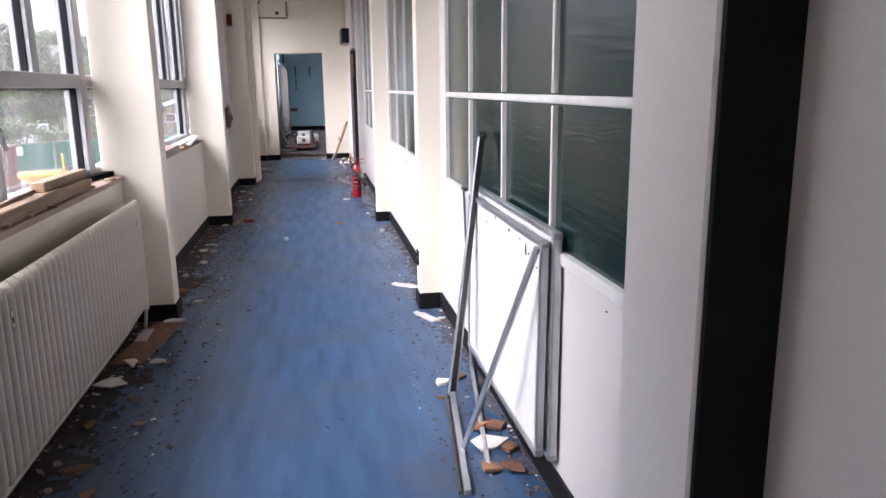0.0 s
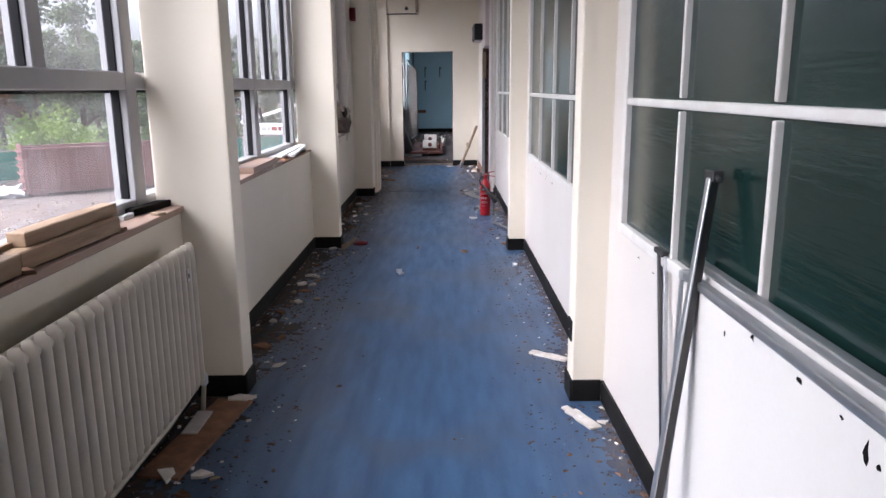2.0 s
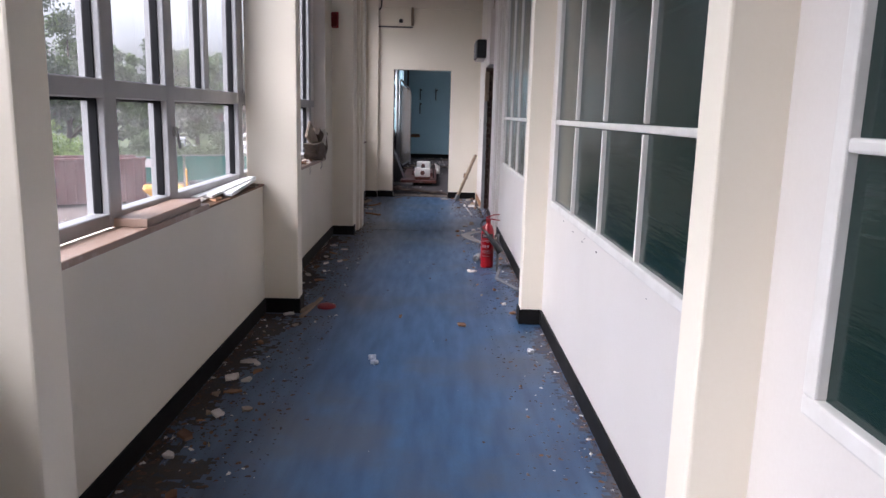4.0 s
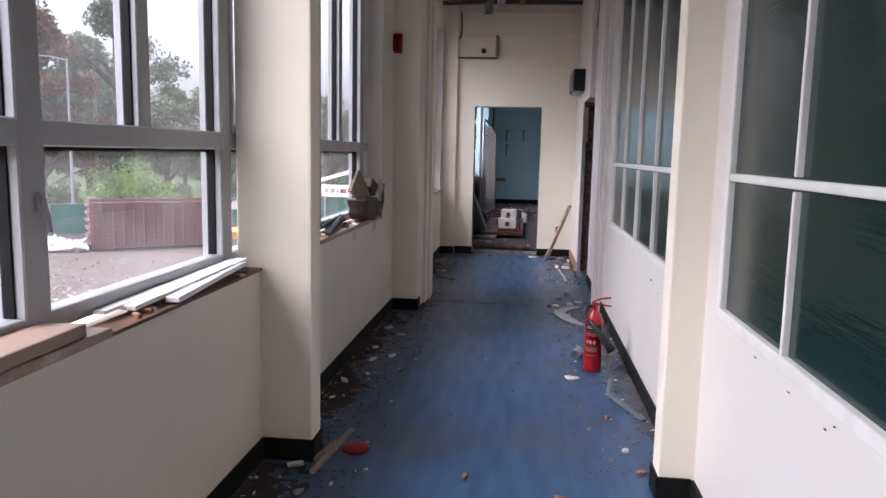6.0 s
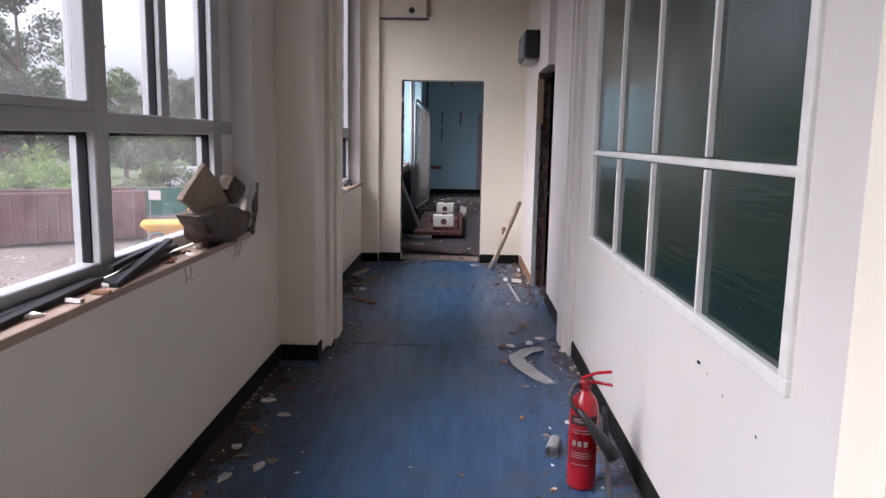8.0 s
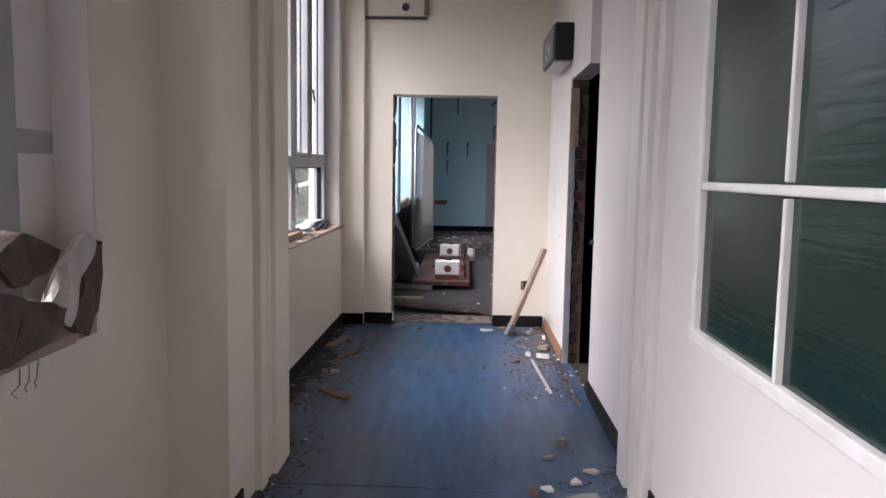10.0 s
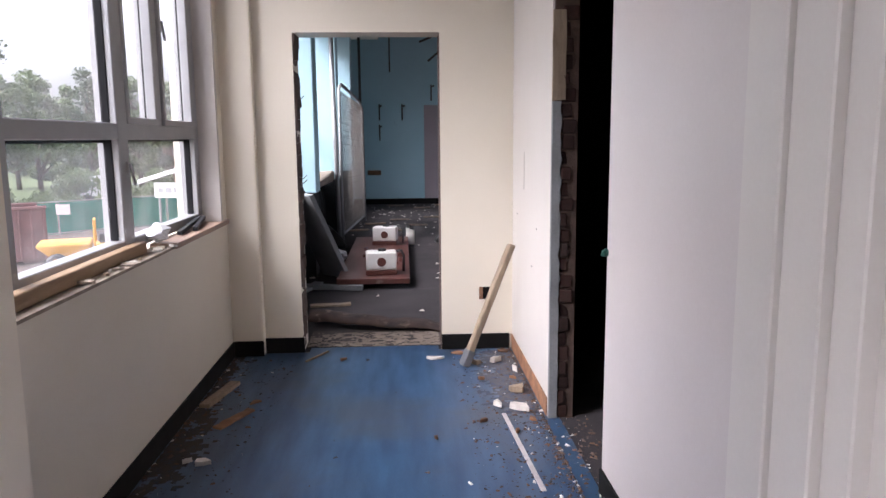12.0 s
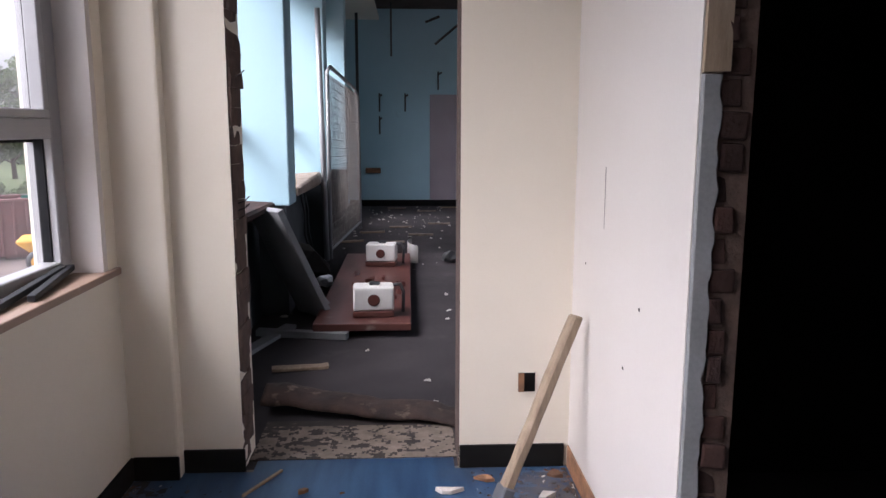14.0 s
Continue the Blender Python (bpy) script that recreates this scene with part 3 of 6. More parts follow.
def glazed_screen(name, y0, y1):
    w = thing(name, "white painted timber screen with dark green obscure panes", "internal window", kind="structure")
    xa, xb = XR - 0.014, XR + 0.05
    for a, b, c, d in ((y0 - 0.035, y1 + 0.035, GZ0 - 0.03, GZ0 + 0.012), (y0 - 0.035, y1 + 0.035, GZ1 - 0.012, GZ1 + 0.03)):
        part("screen_rail", B(xa, xb, a, b, c, d, bev=0.006, seg=2), "joinery", w)
    for a, b in ((y0 - 0.035, y0 + 0.012), (y1 - 0.012, y1 + 0.035)):
        part("screen_stile", B(xa, xb, a, b, GZ0 + 0.012, GZ1 - 0.012, bev=0.006, seg=2), "joinery", w)
    part("transom", B(xa + 0.003, xb, y0 + 0.012, y1 - 0.012, GZT - 0.016, GZT + 0.012, bev=0.007, seg=2), "joinery", w)
    step = (y1 - y0) / 4
    for k in range(1, 4):
        y = y0 + k * step
        for c, d in ((GZ0 + 0.012, GZT - 0.022), (GZT + 0.018, GZ1 - 0.012)):
            part("glazing_bar", B(xa + 0.004, xb, y - 0.0095, y + 0.0095, c, d, bev=0.005, seg=2), "joinery", w)
    for k in range(4):
        for c, d in ((GZ0, GZT), (GZT, GZ1)):
            part("pane", B(XR + 0.010, XR + 0.015, y0 + k * step, y0 + (k + 1) * step, c, d), "obscure", w, "dark green obscure glass")
    return w


for k, (a, b) in enumerate(GLAZED):
    glazed_screen("screen_window_%d" % (k + 1), a, b)
setting("screen_backing", B(0.80, 0.83, Y0, 12.0, 0, 3.7), "dark", "dark boarding behind the glazed partition", "wall")

# ---- the room beyond ----
YF = 26.6
setting("floor_room", B(-1.5, 6.0, YE + 0.02, YF + 0.1, -0.30, -0.003), "carpet", "dark mauve carpet with dust", "floor")
setting("wall_room_north", B(-1.6, 6.0, YF, YF + 0.2, 0, 3.7), "blue_wall", "pale blue painted far wall", "wall")
# Unseen side wall; its window openings are added to brighten the room.
bm = bmesh.new()
box(bm, 6.0, 6.2, YE, YF + 0.2, 0, 0.9)
box(bm, 6.0, 6.2, YE, YF + 0.2, 3.0, 3.7)
for a, b in ((YE, 16.5), (19.6, 20.0), (23.0, 23.4), (26.3, YF + 0.2)):
    box(bm, 6.0, 6.2, a, b, 0.9, 3.0)
setting("wall_room_east", bm, "blue_wall", "pale blue painted side wall, unseen, with openings added for daylight", "wall")
setting("wall_room_south", B(OX1, 6.0, YB, YB + 0.01, 0, 3.7), "blue_wall", "pale blue painted wall beside the opening", "wall")
# Below the windows the wall and pier feet are a darker slate colour.
setting("wall_room_west", B(-1.52, XL, YB, YF, -0.3, 0.86), "slate_base", "dark slate wall under the windows", "wall")
setting("wall_room_head", B(-1.52, XL, YB, YF, 3.0, 3.7), "blue_wall", "pale blue wall over the windows", "wall")
setting("wall_room_corner", B(-1.52, XL, 24.6, YF, 0.86, 3.0), "blue_wall", "pale blue wall at the corner", "wall")
for a, b in ((18.10, 18.42), (20.70, 21.0), (23.4, 23.7)):
    setting("pier_room", B(-1.36, -0.985, a, b, 0.88, 3.7, bev=0.01), "blue_wall", "pale blue painted pier between the windows", "pier")
    setting("pier_room_base", B(-1.34, -1.02, a + 0.02, b - 0.02, 0, 0.879), "slate_base", "dark slate foot of the pier", "pier")
setting("ceiling_beam", B(-1.24, 6.0, 19.6, 20.0, 2.80, 3.7), "blue_wall", "blue-green painted beam across the room", "beam")
setting("ceiling_patch", B(-1.24, -0.6, 20.0, 26.6, 3.50, 3.54), "cream", "last piece of the cream ceiling", "ceiling")
setting("baseboard_room", B(-1.2, 6.0, YF - 0.02, YF, 0, 0.12), "skirt", "black skirting at the far wall", "skirting")
w = thing("window_3", "grey window between the blue piers", "window", kind="structure")
for y in (15.8, 17.2, 18.3, 19.6, 20.8, 22.2, 23.5, 24.5):
    part("mullion", B(-1.44, -1.37, y - 0.04, y + 0.04, 0.86, 3.0, bev=0.004), "darksteel", w)
for z in (0.88, 1.48, 2.96):
    part("transom", B(-1.44, -1.372, 15.66, 24.6, z - 0.03, z + 0.03, bev=0.004), "darksteel", w)
part("pane", B(-1.41, -1.407, 15.66, 24.6, 0.9, 2.95), "glass", w)
setting("pink_panel", B(0.35, 1.6, YF - 0.02, YF - 0.003, 0.12, 2.13), "pink", "dull pink panel fixed to the far wall", "wall panel")

# ---- the ground outside ----
setting("ground", B(-900, 600, -900, 900, GZ - 0.5, GZ), "rubble", "pale demolition ground of dust and rubble", "ground")
# Pale ceiling added out of view; it bounces daylight onto the upper walls.
setting("ceiling_bounce", B(XL, XR + 0.1, Y0, 14.30, CEIL, CEIL + 0.05), "upvc", "off-white ceiling added out of view to bounce light", "ceiling")

# ---- outside: demolition yard, fence, skip, plant, trees ----
rng = random.Random(7)


def far(angle, dist, y0=6.0):
    """A place outside, by its bearing west of north and its distance."""
    dist *= 1.1
    return -dist * math.sin(radians(angle)), y0 + dist * math.cos(radians(angle))


setting("lawn", B(-400, -30.5, -300, 500, GZ - 0.2, GZ + 0.03), "grass", "rough grass beyond the fence", "ground")
setting("lawn_north", B(-30.5, 120, 62, 500, GZ - 0.2, GZ + 0.03), "grass", "rough grass at the far end of the yard", "ground")
setting("road", B(-120, 60, 66, 72, GZ, GZ + 0.05), "asphalt", "grey asphalt road past the trees", "road")

skip = thing("roll_off_skip", "rusty maroon open steel roll-off skip on the yard", "skip", (-22.4, 40.5, GZ), 35)
L, W, Hh = 7.2, 2.45, 2.6
for y in (0.0, W):
    side = part("side_panel", B(0, L, y - 0.03, y + 0.03, 0.22, Hh - 0.1), "skip", skip)
    for k in range(15):
        part("side_rib", B(0.05 + k * 0.50, 0.15 + k * 0.50, y - 0.11 if y == 0 else y + 0.03, y - 0.03 if y == 0 else y + 0.11, 0.22, Hh - 0.1, bev=0.02), "skip", side)
    part("top_rail", B(-0.05, L + 0.05, y - 0.12, y + 0.12, Hh - 0.12, Hh + 0.02, bev=0.02), "skip", skip)
part("skip_floor", B(0, L, 0, W, 0.15, 0.25), "skip", skip)
part("front_panel", B(L - 0.05, L, 0, W, 0.2, Hh - 0.1), "skip", skip)
door = part("end_door", B(-0.04, 0.02, 0, W, 0.22, Hh + 0.2), "skip", skip)
for k in range(6):
    part("rung", B(-0.20, -0.02, -0.10, W * 0.9, 0.35 + k * 0.40, 0.43 + k * 0.40, bev=0.02), "skip", door)
for x in (0.6, L - 0.6):
    part("runner", B(x - 0.4, x + 0.4, 0.3, 0.5, 0.0, 0.16), "skip", skip)

fence = thing("site_fence", "green netted mesh site fence round the yard", "fence", (0, 0, GZ))
pts = [far(60, 46), far(53, 44), far(46, 43.5), far(39, 43.5), far(32, 45), far(26, 47), far(20, 49), far(13, 51), far(6, 53)]
for (xa, ya), (xb, yb) in zip(pts, pts[1:]):
    n = max(1, round(math.hypot(xb - xa, yb - ya) / 3.4))
    for k in range(n):
        p = Vector((xa + (xb - xa) * k / n, ya + (yb - ya) * k / n, 0))
        q = Vector((xa + (xb - xa) * (k + 1) / n, ya + (yb - ya) * (k + 1) / n, 0))
        pan = part("fence_panel", tube(tube(tube(bmesh.new(), [p, p + Vector((0, 0, 2.05))], 0.03), [p + Vector((0, 0, 2.0)), q + Vector((0, 0, 2.0))], 0.025), [p + Vector((0, 0, 0.15)), q + Vector((0, 0, 0.15))], 0.025), "galv", fence)
        bm = bmesh.new()
        d = (q - p)
        s = Vector((-d.y, d.x, 0)).normalized()
        cols = []
        for i in range(9):
            o = p + d * (0.02 + 0.96 * i / 8) + s * (0.05 + 0.05 * rng.uniform(-1, 1))
            cols.append([bm.verts.new(o + Vector((0, 0, z + rng.uniform(-0.02, 0.02)))) for z in (0.08, 0.7, 1.3, 1.94)])
        for c, e in zip(cols, cols[1:]):
            for i in range(3):
                bm.faces.new((c[i], e[i], e[i + 1], c[i + 1]))
        bmesh.ops.solidify(bm, geom=list(bm.faces), thickness=0.01)
        part("netting", bm, "netting", pan, "sagging green debris netting")

sx, sy = far(22.6, 46.6)
sign = thing("site_notice", "small white site notice on the fence", "sign", (sx, sy, GZ + 1.35))
part("notice_board", B(-0.4, 0.4, -0.02, 0.02, 0, 0.6, bev=0.005), "label", sign)

dump = thing("site_dumper", "yellow site dumper parked by the fence", "dumper", (-14.0, 42.2, GZ), 20)
bm = B(-1.6, 0.5, -0.85, 0.85, 0.62, 1.35, bev=0.16, seg=3)
for v in bm.verts:
    if v.co.z < 0.8:
        v.co.x *= 0.72
        v.co.y *= 0.8
part("hopper", bm, "yellow", dump, smooth=True)
part("engine_cover", B(0.55, 1.75, -0.6, 0.6, 0.6, 1.2, bev=0.12, seg=3), "yellow", dump)
part("chassis", B(-1.1, 1.7, -0.45, 0.45, 0.38, 0.62, bev=0.03), "darksteel", dump)
part("roll_bar", tube(bmesh.new(), [(0.6, -0.55, 1.1), (0.6, -0.55, 2.2), (0.6, 0.55, 2.2), (0.6, 0.55, 1.1)], 0.04), "yellow", dump)
part("seat", B(0.75, 1.15, -0.25, 0.25, 1.2, 1.6, bev=0.05), "rubber", dump)
for x in (-0.85, 1.15):
    for y in (-0.8, 0.8):
        bm = lathe(bmesh.new(), [(0.30, -0.17), (0.44, -0.15), (0.46, 0), (0.44, 0.15), (0.30, 0.17)], 20)
        bmesh.ops.rotate(bm, verts=bm.verts, matrix=Matrix.Rotation(radians(90), 3, "X"))
        bmesh.ops.translate(bm, verts=bm.verts, vec=(x, y, 0.46))
        tyre = part("tyre", bm, "rubber", dump, smooth=True)
        bm = lathe(bmesh.new(), [(0.26, -0.175), (0.26, 0.175)], 16)
        bmesh.ops.rotate(bm, verts=bm.verts, matrix=Matrix.Rotation(radians(90), 3, "X"))
        bmesh.ops.translate(bm, verts=bm.verts, vec=(x, y, 0.46))
        part("rim", bm, "yellow", tyre)

post = thing("street_lamp", "tall galvanised street lamp with a short arm", "street lamp", (-27.7, 47.2, GZ))
part("column", tube(bmesh.new(), [(0, 0, 0), (0, 0, 4), (0, 0, 10.7)], [0.11, 0.09, 0.055]), "galv", post)
part("arm", tube(bmesh.new(), [(0, 0, 10.6), (-0.6, -0.5, 10.75), (-1.3, -1.0, 10.75)], 0.045), "galv", post)
part("lantern", B(-1.75, -1.2, -1.15, -0.85, 10.68, 10.85, bev=0.05, seg=2), "galv", post)
post = thing("sign_post", "short grey post with a pale sign plate", "sign post", (*far(35.6, 50), GZ))
part("pole", tube(bmesh.new(), [(0, 0, 0), (0, 0, 4.3)], 0.05), "galv", post)
part("plate", B(-0.75, 0.05, -0.03, 0.03, 4.0, 4.25, bev=0.01), "label", post)

van = thing("parked_van", "white panel van parked far beyond the fence", "van", (*far(20.5, 73), GZ), 15)
part("body", B(-2.6, 1.4, -0.95, 0.95, 0.4, 2.3, bev=0.15, seg=2), "upvc", van)
part("cab", B(1.3, 2.6, -0.93, 0.93, 0.4, 1.5, bev=0.2, seg=2), "upvc", van)
part("windscreen", beam(bmesh.new(), (1.38, 0, 2.1), (2.05, 0, 1.45), 1.6, 0.06), "lamp_box", van)
for x in (-1.7, 1.7):
    for y in (-0.85, 0.85):
        bm = lathe(bmesh.new(), [(0.2, -0.1), (0.34, -0.1), (0.34, 0.1), (0.2, 0.1)], 16)
        bmesh.ops.rotate(bm, verts=bm.verts, matrix=Matrix.Rotation(radians(90), 3, "X"))
        bmesh.ops.translate(bm, verts=bm.verts, vec=(x, y, 0.34))
        part("tyre", bm, "rubber", van)

ban = thing("boom_banner", "white banner board with red and grey lettering on a boom", "banner", (-8.7, 38.9, GZ), -6)
part("banner_board", B(-0.95, 0.95, -0.03, 0.03, 3.35, 3.92, bev=0.01), "upvc", ban)
for k, (a, w) in enumerate(((-0.80, 0.22), (-0.52, 0.26), (-0.20, 0.14), (0.0, 0.30), (0.36, 0.16), (0.56, 0.28))):
    part("text_bar", B(a, a + w, -0.036, -0.031, 3.54, 3.74), "lens" if k > 2 else "galv", ban)
for x in (-0.8, 0.8):
    part("banner_post", tube(bmesh.new(), [(x, 0.05, 0), (x, 0.05, 3.95)], 0.045), "galv", ban)
part("boom", beam(bmesh.new(), (-1.6, 0.1, 3.95), (2.2, 0.1, 5.05), 0.16, 0.16, bev=0.02), "upvc", ban)
house = thing("brick_house", "far red brick house with a pitched roof", "house", (*far(13.5, 98), GZ), 10)
part("wall", B(-7, 7, 0, 7, 0, 5.4), "facade", house)
bm = bmesh.new()
v = [bm.verts.new(c) for c in ((-7.4, -0.4, 5.3), (7.4, -0.4, 5.3), (7.4, 7.4, 5.3), (-7.4, 7.4, 5.3), (-7.4, 3.5, 8.4), (7.4, 3.5, 8.4))]
for f in ((0, 1, 5, 4), (2, 3, 4, 5), (0, 4, 3), (1, 2, 5), (3, 2, 1, 0)):
    bm.faces.new([v[i] for i in f])
part("roof", bm, "bark", house)
for x in (-5, -1.8, 1.8, 5):
    for z in (1.0, 3.4):
        wd = part("window", B(x - 0.7, x + 0.7, -0.06, 0.02, z, z + 1.2), "upvc", house)
        part("pane", B(x - 0.6, x + 0.6, -0.08, -0.05, z + 0.1, z + 1.1), "lamp_box", wd)


def heap(name, label, category, at, rx, ry, h, count, size, material, seed):
    """A loose heap of broken pieces."""
    r = random.Random(seed)
    verts, faces = [], []
    for _ in range(count):
        a, d = r.uniform(0, 6.283), math.sqrt(r.random())
        c = Vector((rx * d * math.cos(a), ry * d * math.sin(a), h * (1 - d) * r.uniform(0.3, 1) + size * 0.15))
        m = Euler((r.uniform(-0.7, 0.7), r.uniform(-0.7, 0.7), r.uniform(0, 6.28))).to_matrix()
        sx, sy, sz = size * r.uniform(0.4, 1.6), size * r.uniform(0.3, 0.9), size * r.uniform(0.08, 0.4)
        b = len(verts)
        verts += [tuple(c + m @ Vector((sx * i * r.uniform(0.7, 1), sy * j * r.uniform(0.7, 1), sz * k))) for i in (-0.5, 0.5) for j in (-0.5, 0.5) for k in (-0.5, 0.5)]
        faces += [tuple(b + i for i in f) for f in ((0, 1, 3, 2), (4, 6, 7, 5), (0, 4, 5, 1), (2, 3, 7, 6), (0, 2, 6, 4), (1, 5, 7, 3))]
    me = bpy.data.meshes.new(name)
    me.from_pydata(verts, [], faces)
    me.materials.append(M[material])
    ob = new(name, me)
    ob.location = at
    return tagged(ob, label, category, kind="stuff")


heap("rubble_heap", "heap of white broken boards and pipes on the yard", "rubble", (-26.6, 40.6, GZ), 3.6, 1.3, 0.85, 170, 0.9, "polythene", 3)
heap("yard_rubble", "scattered pale brick and concrete rubble on the yard", "rubble", (-17, 26, GZ), 12, 13, 0.02, 1500, 0.13, "render", 4)
heap("yard_rubble", "scattered pale plaster rubble on the yard", "rubble", (-14, 22, GZ), 10, 12, 0.02, 500, 0.12, "plaster", 5)


def foliage(name, blobs, per, leaf, material, seed, parent=None):
    """A crown of many small leaves, gathered in uneven clumps with gaps."""
    r = np.random.RandomState(seed)
    vs = []
    for (cx, cy, cz, rad) in blobs:
        d = r.normal(size=(per, 3))
        d /= np.linalg.norm(d, axis=1)[:, None]
        c = np.array((cx, cy, cz)) + d * (rad * r.uniform(0.35, 1.05, (per, 1))) * np.array((1, 1, 0.8))
        a, b = r.normal(size=(per, 3)), r.normal(size=(per, 3))
        a /= np.linalg.norm(a, axis=1)[:, None]
        b -= a * (a * b).sum(1)[:, None]
        b /= np.linalg.norm(b, axis=1)[:, None]
        s = leaf * r.uniform(0.5, 1.2, (per, 1))
        vs.append(np.stack((c - a * s, c - b * s * 0.6, c + a * s, c + b * s * 0.6), 1).reshape(-1, 3))
    vs = np.concatenate(vs)
    me = bpy.data.meshes.new(name)
    me.from_pydata(vs.tolist(), [], np.arange(len(vs)).reshape(-1, 4).tolist())
    me.materials.append(M[material])
    ob = new(name, me)
    ob.parent = parent
    return ob


def tree(at, h, spread, leaf_mat, seed, density=1.0, label="tall green broadleaf tree behind the fence"):
    h, spread = h * 1.1, spread * 1.1
    r = random.Random(seed)
    t = thing("tree", label, "tree", (*at, GZ), group="trees behind the fence")
    bm = bmesh.new()
    lean = (r.uniform(-0.4, 0.4), r.uniform(-0.4, 0.4))
    tube(bm, [(0, 0, -0.1), (lean[0] * 0.3, lean[1] * 0.3, h * 0.2), (lean[0], lean[1], h * 0.5), (lean[0] * 1.6, lean[1] * 1.6, h * 0.85)], [h * 0.026, h * 0.02, h * 0.013, h * 0.004])
    trunk = part("trunk", bm, "bark", t, smooth=True)
    blobs = []
    for k in range(int(20 + h * 0.8)):
        z = h * r.uniform(0.2, 0.97)
        env = math.sin(math.pi * min(1, max(0.12, (z / h - 0.08) / 0.92)) ** 0.8) * spread
        a, d = r.uniform(0, 6.283), env * math.sqrt(r.random())
        tip = (d * math.cos(a), d * math.sin(a), z)
        blobs.append((*tip, r.uniform(0.09, 0.17) * h * 0.62))
        if k % 2 == 0:
            zb = max(h * 0.15, z - d * 0.8)
            lim = tube(bmesh.new(), [(lean[0] * zb / h, lean[1] * zb / h, zb), (tip[0] * 0.5, tip[1] * 0.5, (zb + z) / 2 + 0.2), tip], [h * 0.010, h * 0.006, h * 0.002], 6)
            part("limb", lim, "bark", trunk)
    foliage("crown", blobs, int(520 * density), 0.175, leaf_mat, seed, t)
    return t


TREES = ((50, 58, 16, 5.0, "leaf_dark"), (46, 56, 16.5, 5.0, "leaf"), (35.6, 54, 13.5, 4.2, "leaf_rust"), (38.5, 61, 18.5, 5.6, "leaf_dark"), (41.0, 60, 17.5, 5.2, "leaf"), (30.5, 64, 17, 5.0, "leaf_dark"), (27.4, 70, 12.5, 4.2, "leaf"), (24.5, 74, 10.5, 4.2, "leaf"), (21.5, 80, 11.5, 4.6, "leaf_dark"), (18.5, 82, 11, 4.6, "leaf"), (15.5, 86, 12.5, 5.0, "leaf_dark"), (12, 90, 12, 5.0, "leaf"), (8.5, 95, 13, 5.4, "leaf_dark"), (55, 60, 15, 5.2, "leaf"), (36.5, 72, 16, 5.4, "leaf_dark"), (32.5, 74, 15, 5.2, "leaf"), (43.5, 70, 17, 5.4, "leaf_dark"), (26, 92, 11, 5.2, "leaf_dark"), (23, 95, 11, 5.2, "leaf"), (20, 98, 12, 5.2, "leaf_dark"), (17, 100, 12, 5.4, "leaf"), (14, 104, 12, 5.4, "leaf_dark"), (11, 108, 13, 5.6, "leaf"), (5, 104, 13, 5.6, "leaf_dark"))
for k, (a, d, h, s, m) in enumerate(TREES):
    tree(far(a, d), h, s, m, 40 + k, 1.0 if h > 13 else 0.62, "tall broadleaf tree with rust-brown leaves" if m == "leaf_rust" else "tall green broadleaf tree behind the fence")


def bush(at, w, h, leaf_mat, seed, label):
    w, h = w * 1.1, h * 1.1
    r = random.Random(seed)
    t = thing("bush", label, "bush", (*at, GZ), group="bushes along the fence")
    bm = bmesh.new()
    for k in range(5):
        a = r.uniform(0, 6.28)
        tube(bm, [(0.2 * math.cos(a), 0.2 * math.sin(a), -0.05), (w * 0.25 * math.cos(a), w * 0.25 * math.sin(a), h * 0.6)], [0.05, 0.015], 5)
    part("stems", bm, "bark", t)
    blobs = []
    for k in range(16):
        a, d = r.uniform(0, 6.283), math.sqrt(r.random())
        blobs.append((w * 0.5 * d * math.cos(a), w * 0.5 * d * math.sin(a), h * (0.2 + 0.62 * (1 - d * d) * r.uniform(0.6, 1)), h * r.uniform(0.16, 0.26)))
    foliage("crown", blobs, 420, 0.12, leaf_mat, seed, t)


for k, (a, d, w, h, m, lab) in enumerate(((30.8, 50, 6.6, 5.0, "leaf_bright", "rounded bright yellow-green bush by the fence"), (35.5, 49, 6, 3.6, "leaf", "green bush by the fence"), (39.5, 48, 6, 3.8, "leaf_bright", "green bush by the fence"), (44, 48, 7, 4.0, "leaf", "green bush by the fence"), (49, 48, 7, 4.2, "leaf", "green bush by the fence"), (25.5, 56, 5, 3.0, "leaf", "green bush by the fence"), (21.8, 60, 5, 3.6, "leaf", "green bush by the fence"), (17.5, 62, 6, 3.4, "leaf", "green bush by the fence"), (13.0, 64, 6, 3.6, "leaf_dark", "dark green bush by the fence"), (8, 66, 7, 3.8, "leaf", "green bush by the fence"), (55, 49, 7, 4.5, "leaf", "green bush by the fence"))):
    bush(far(a, d), w, h, m, 90 + k, lab)
r = random.Random(5)
blobs = []
for k in range(150):
    a, d = r.uniform(-12, 68), r.uniform(115, 160)
    blobs.append((*far(a, d), GZ + r.uniform(1.5, 9), r.uniform(2.4, 4.2)))
tagged(foliage("far_woods", blobs, 120, 0.75, "leaf_dark", 77), "dark far woods along the horizon", "woods", kind="stuff")

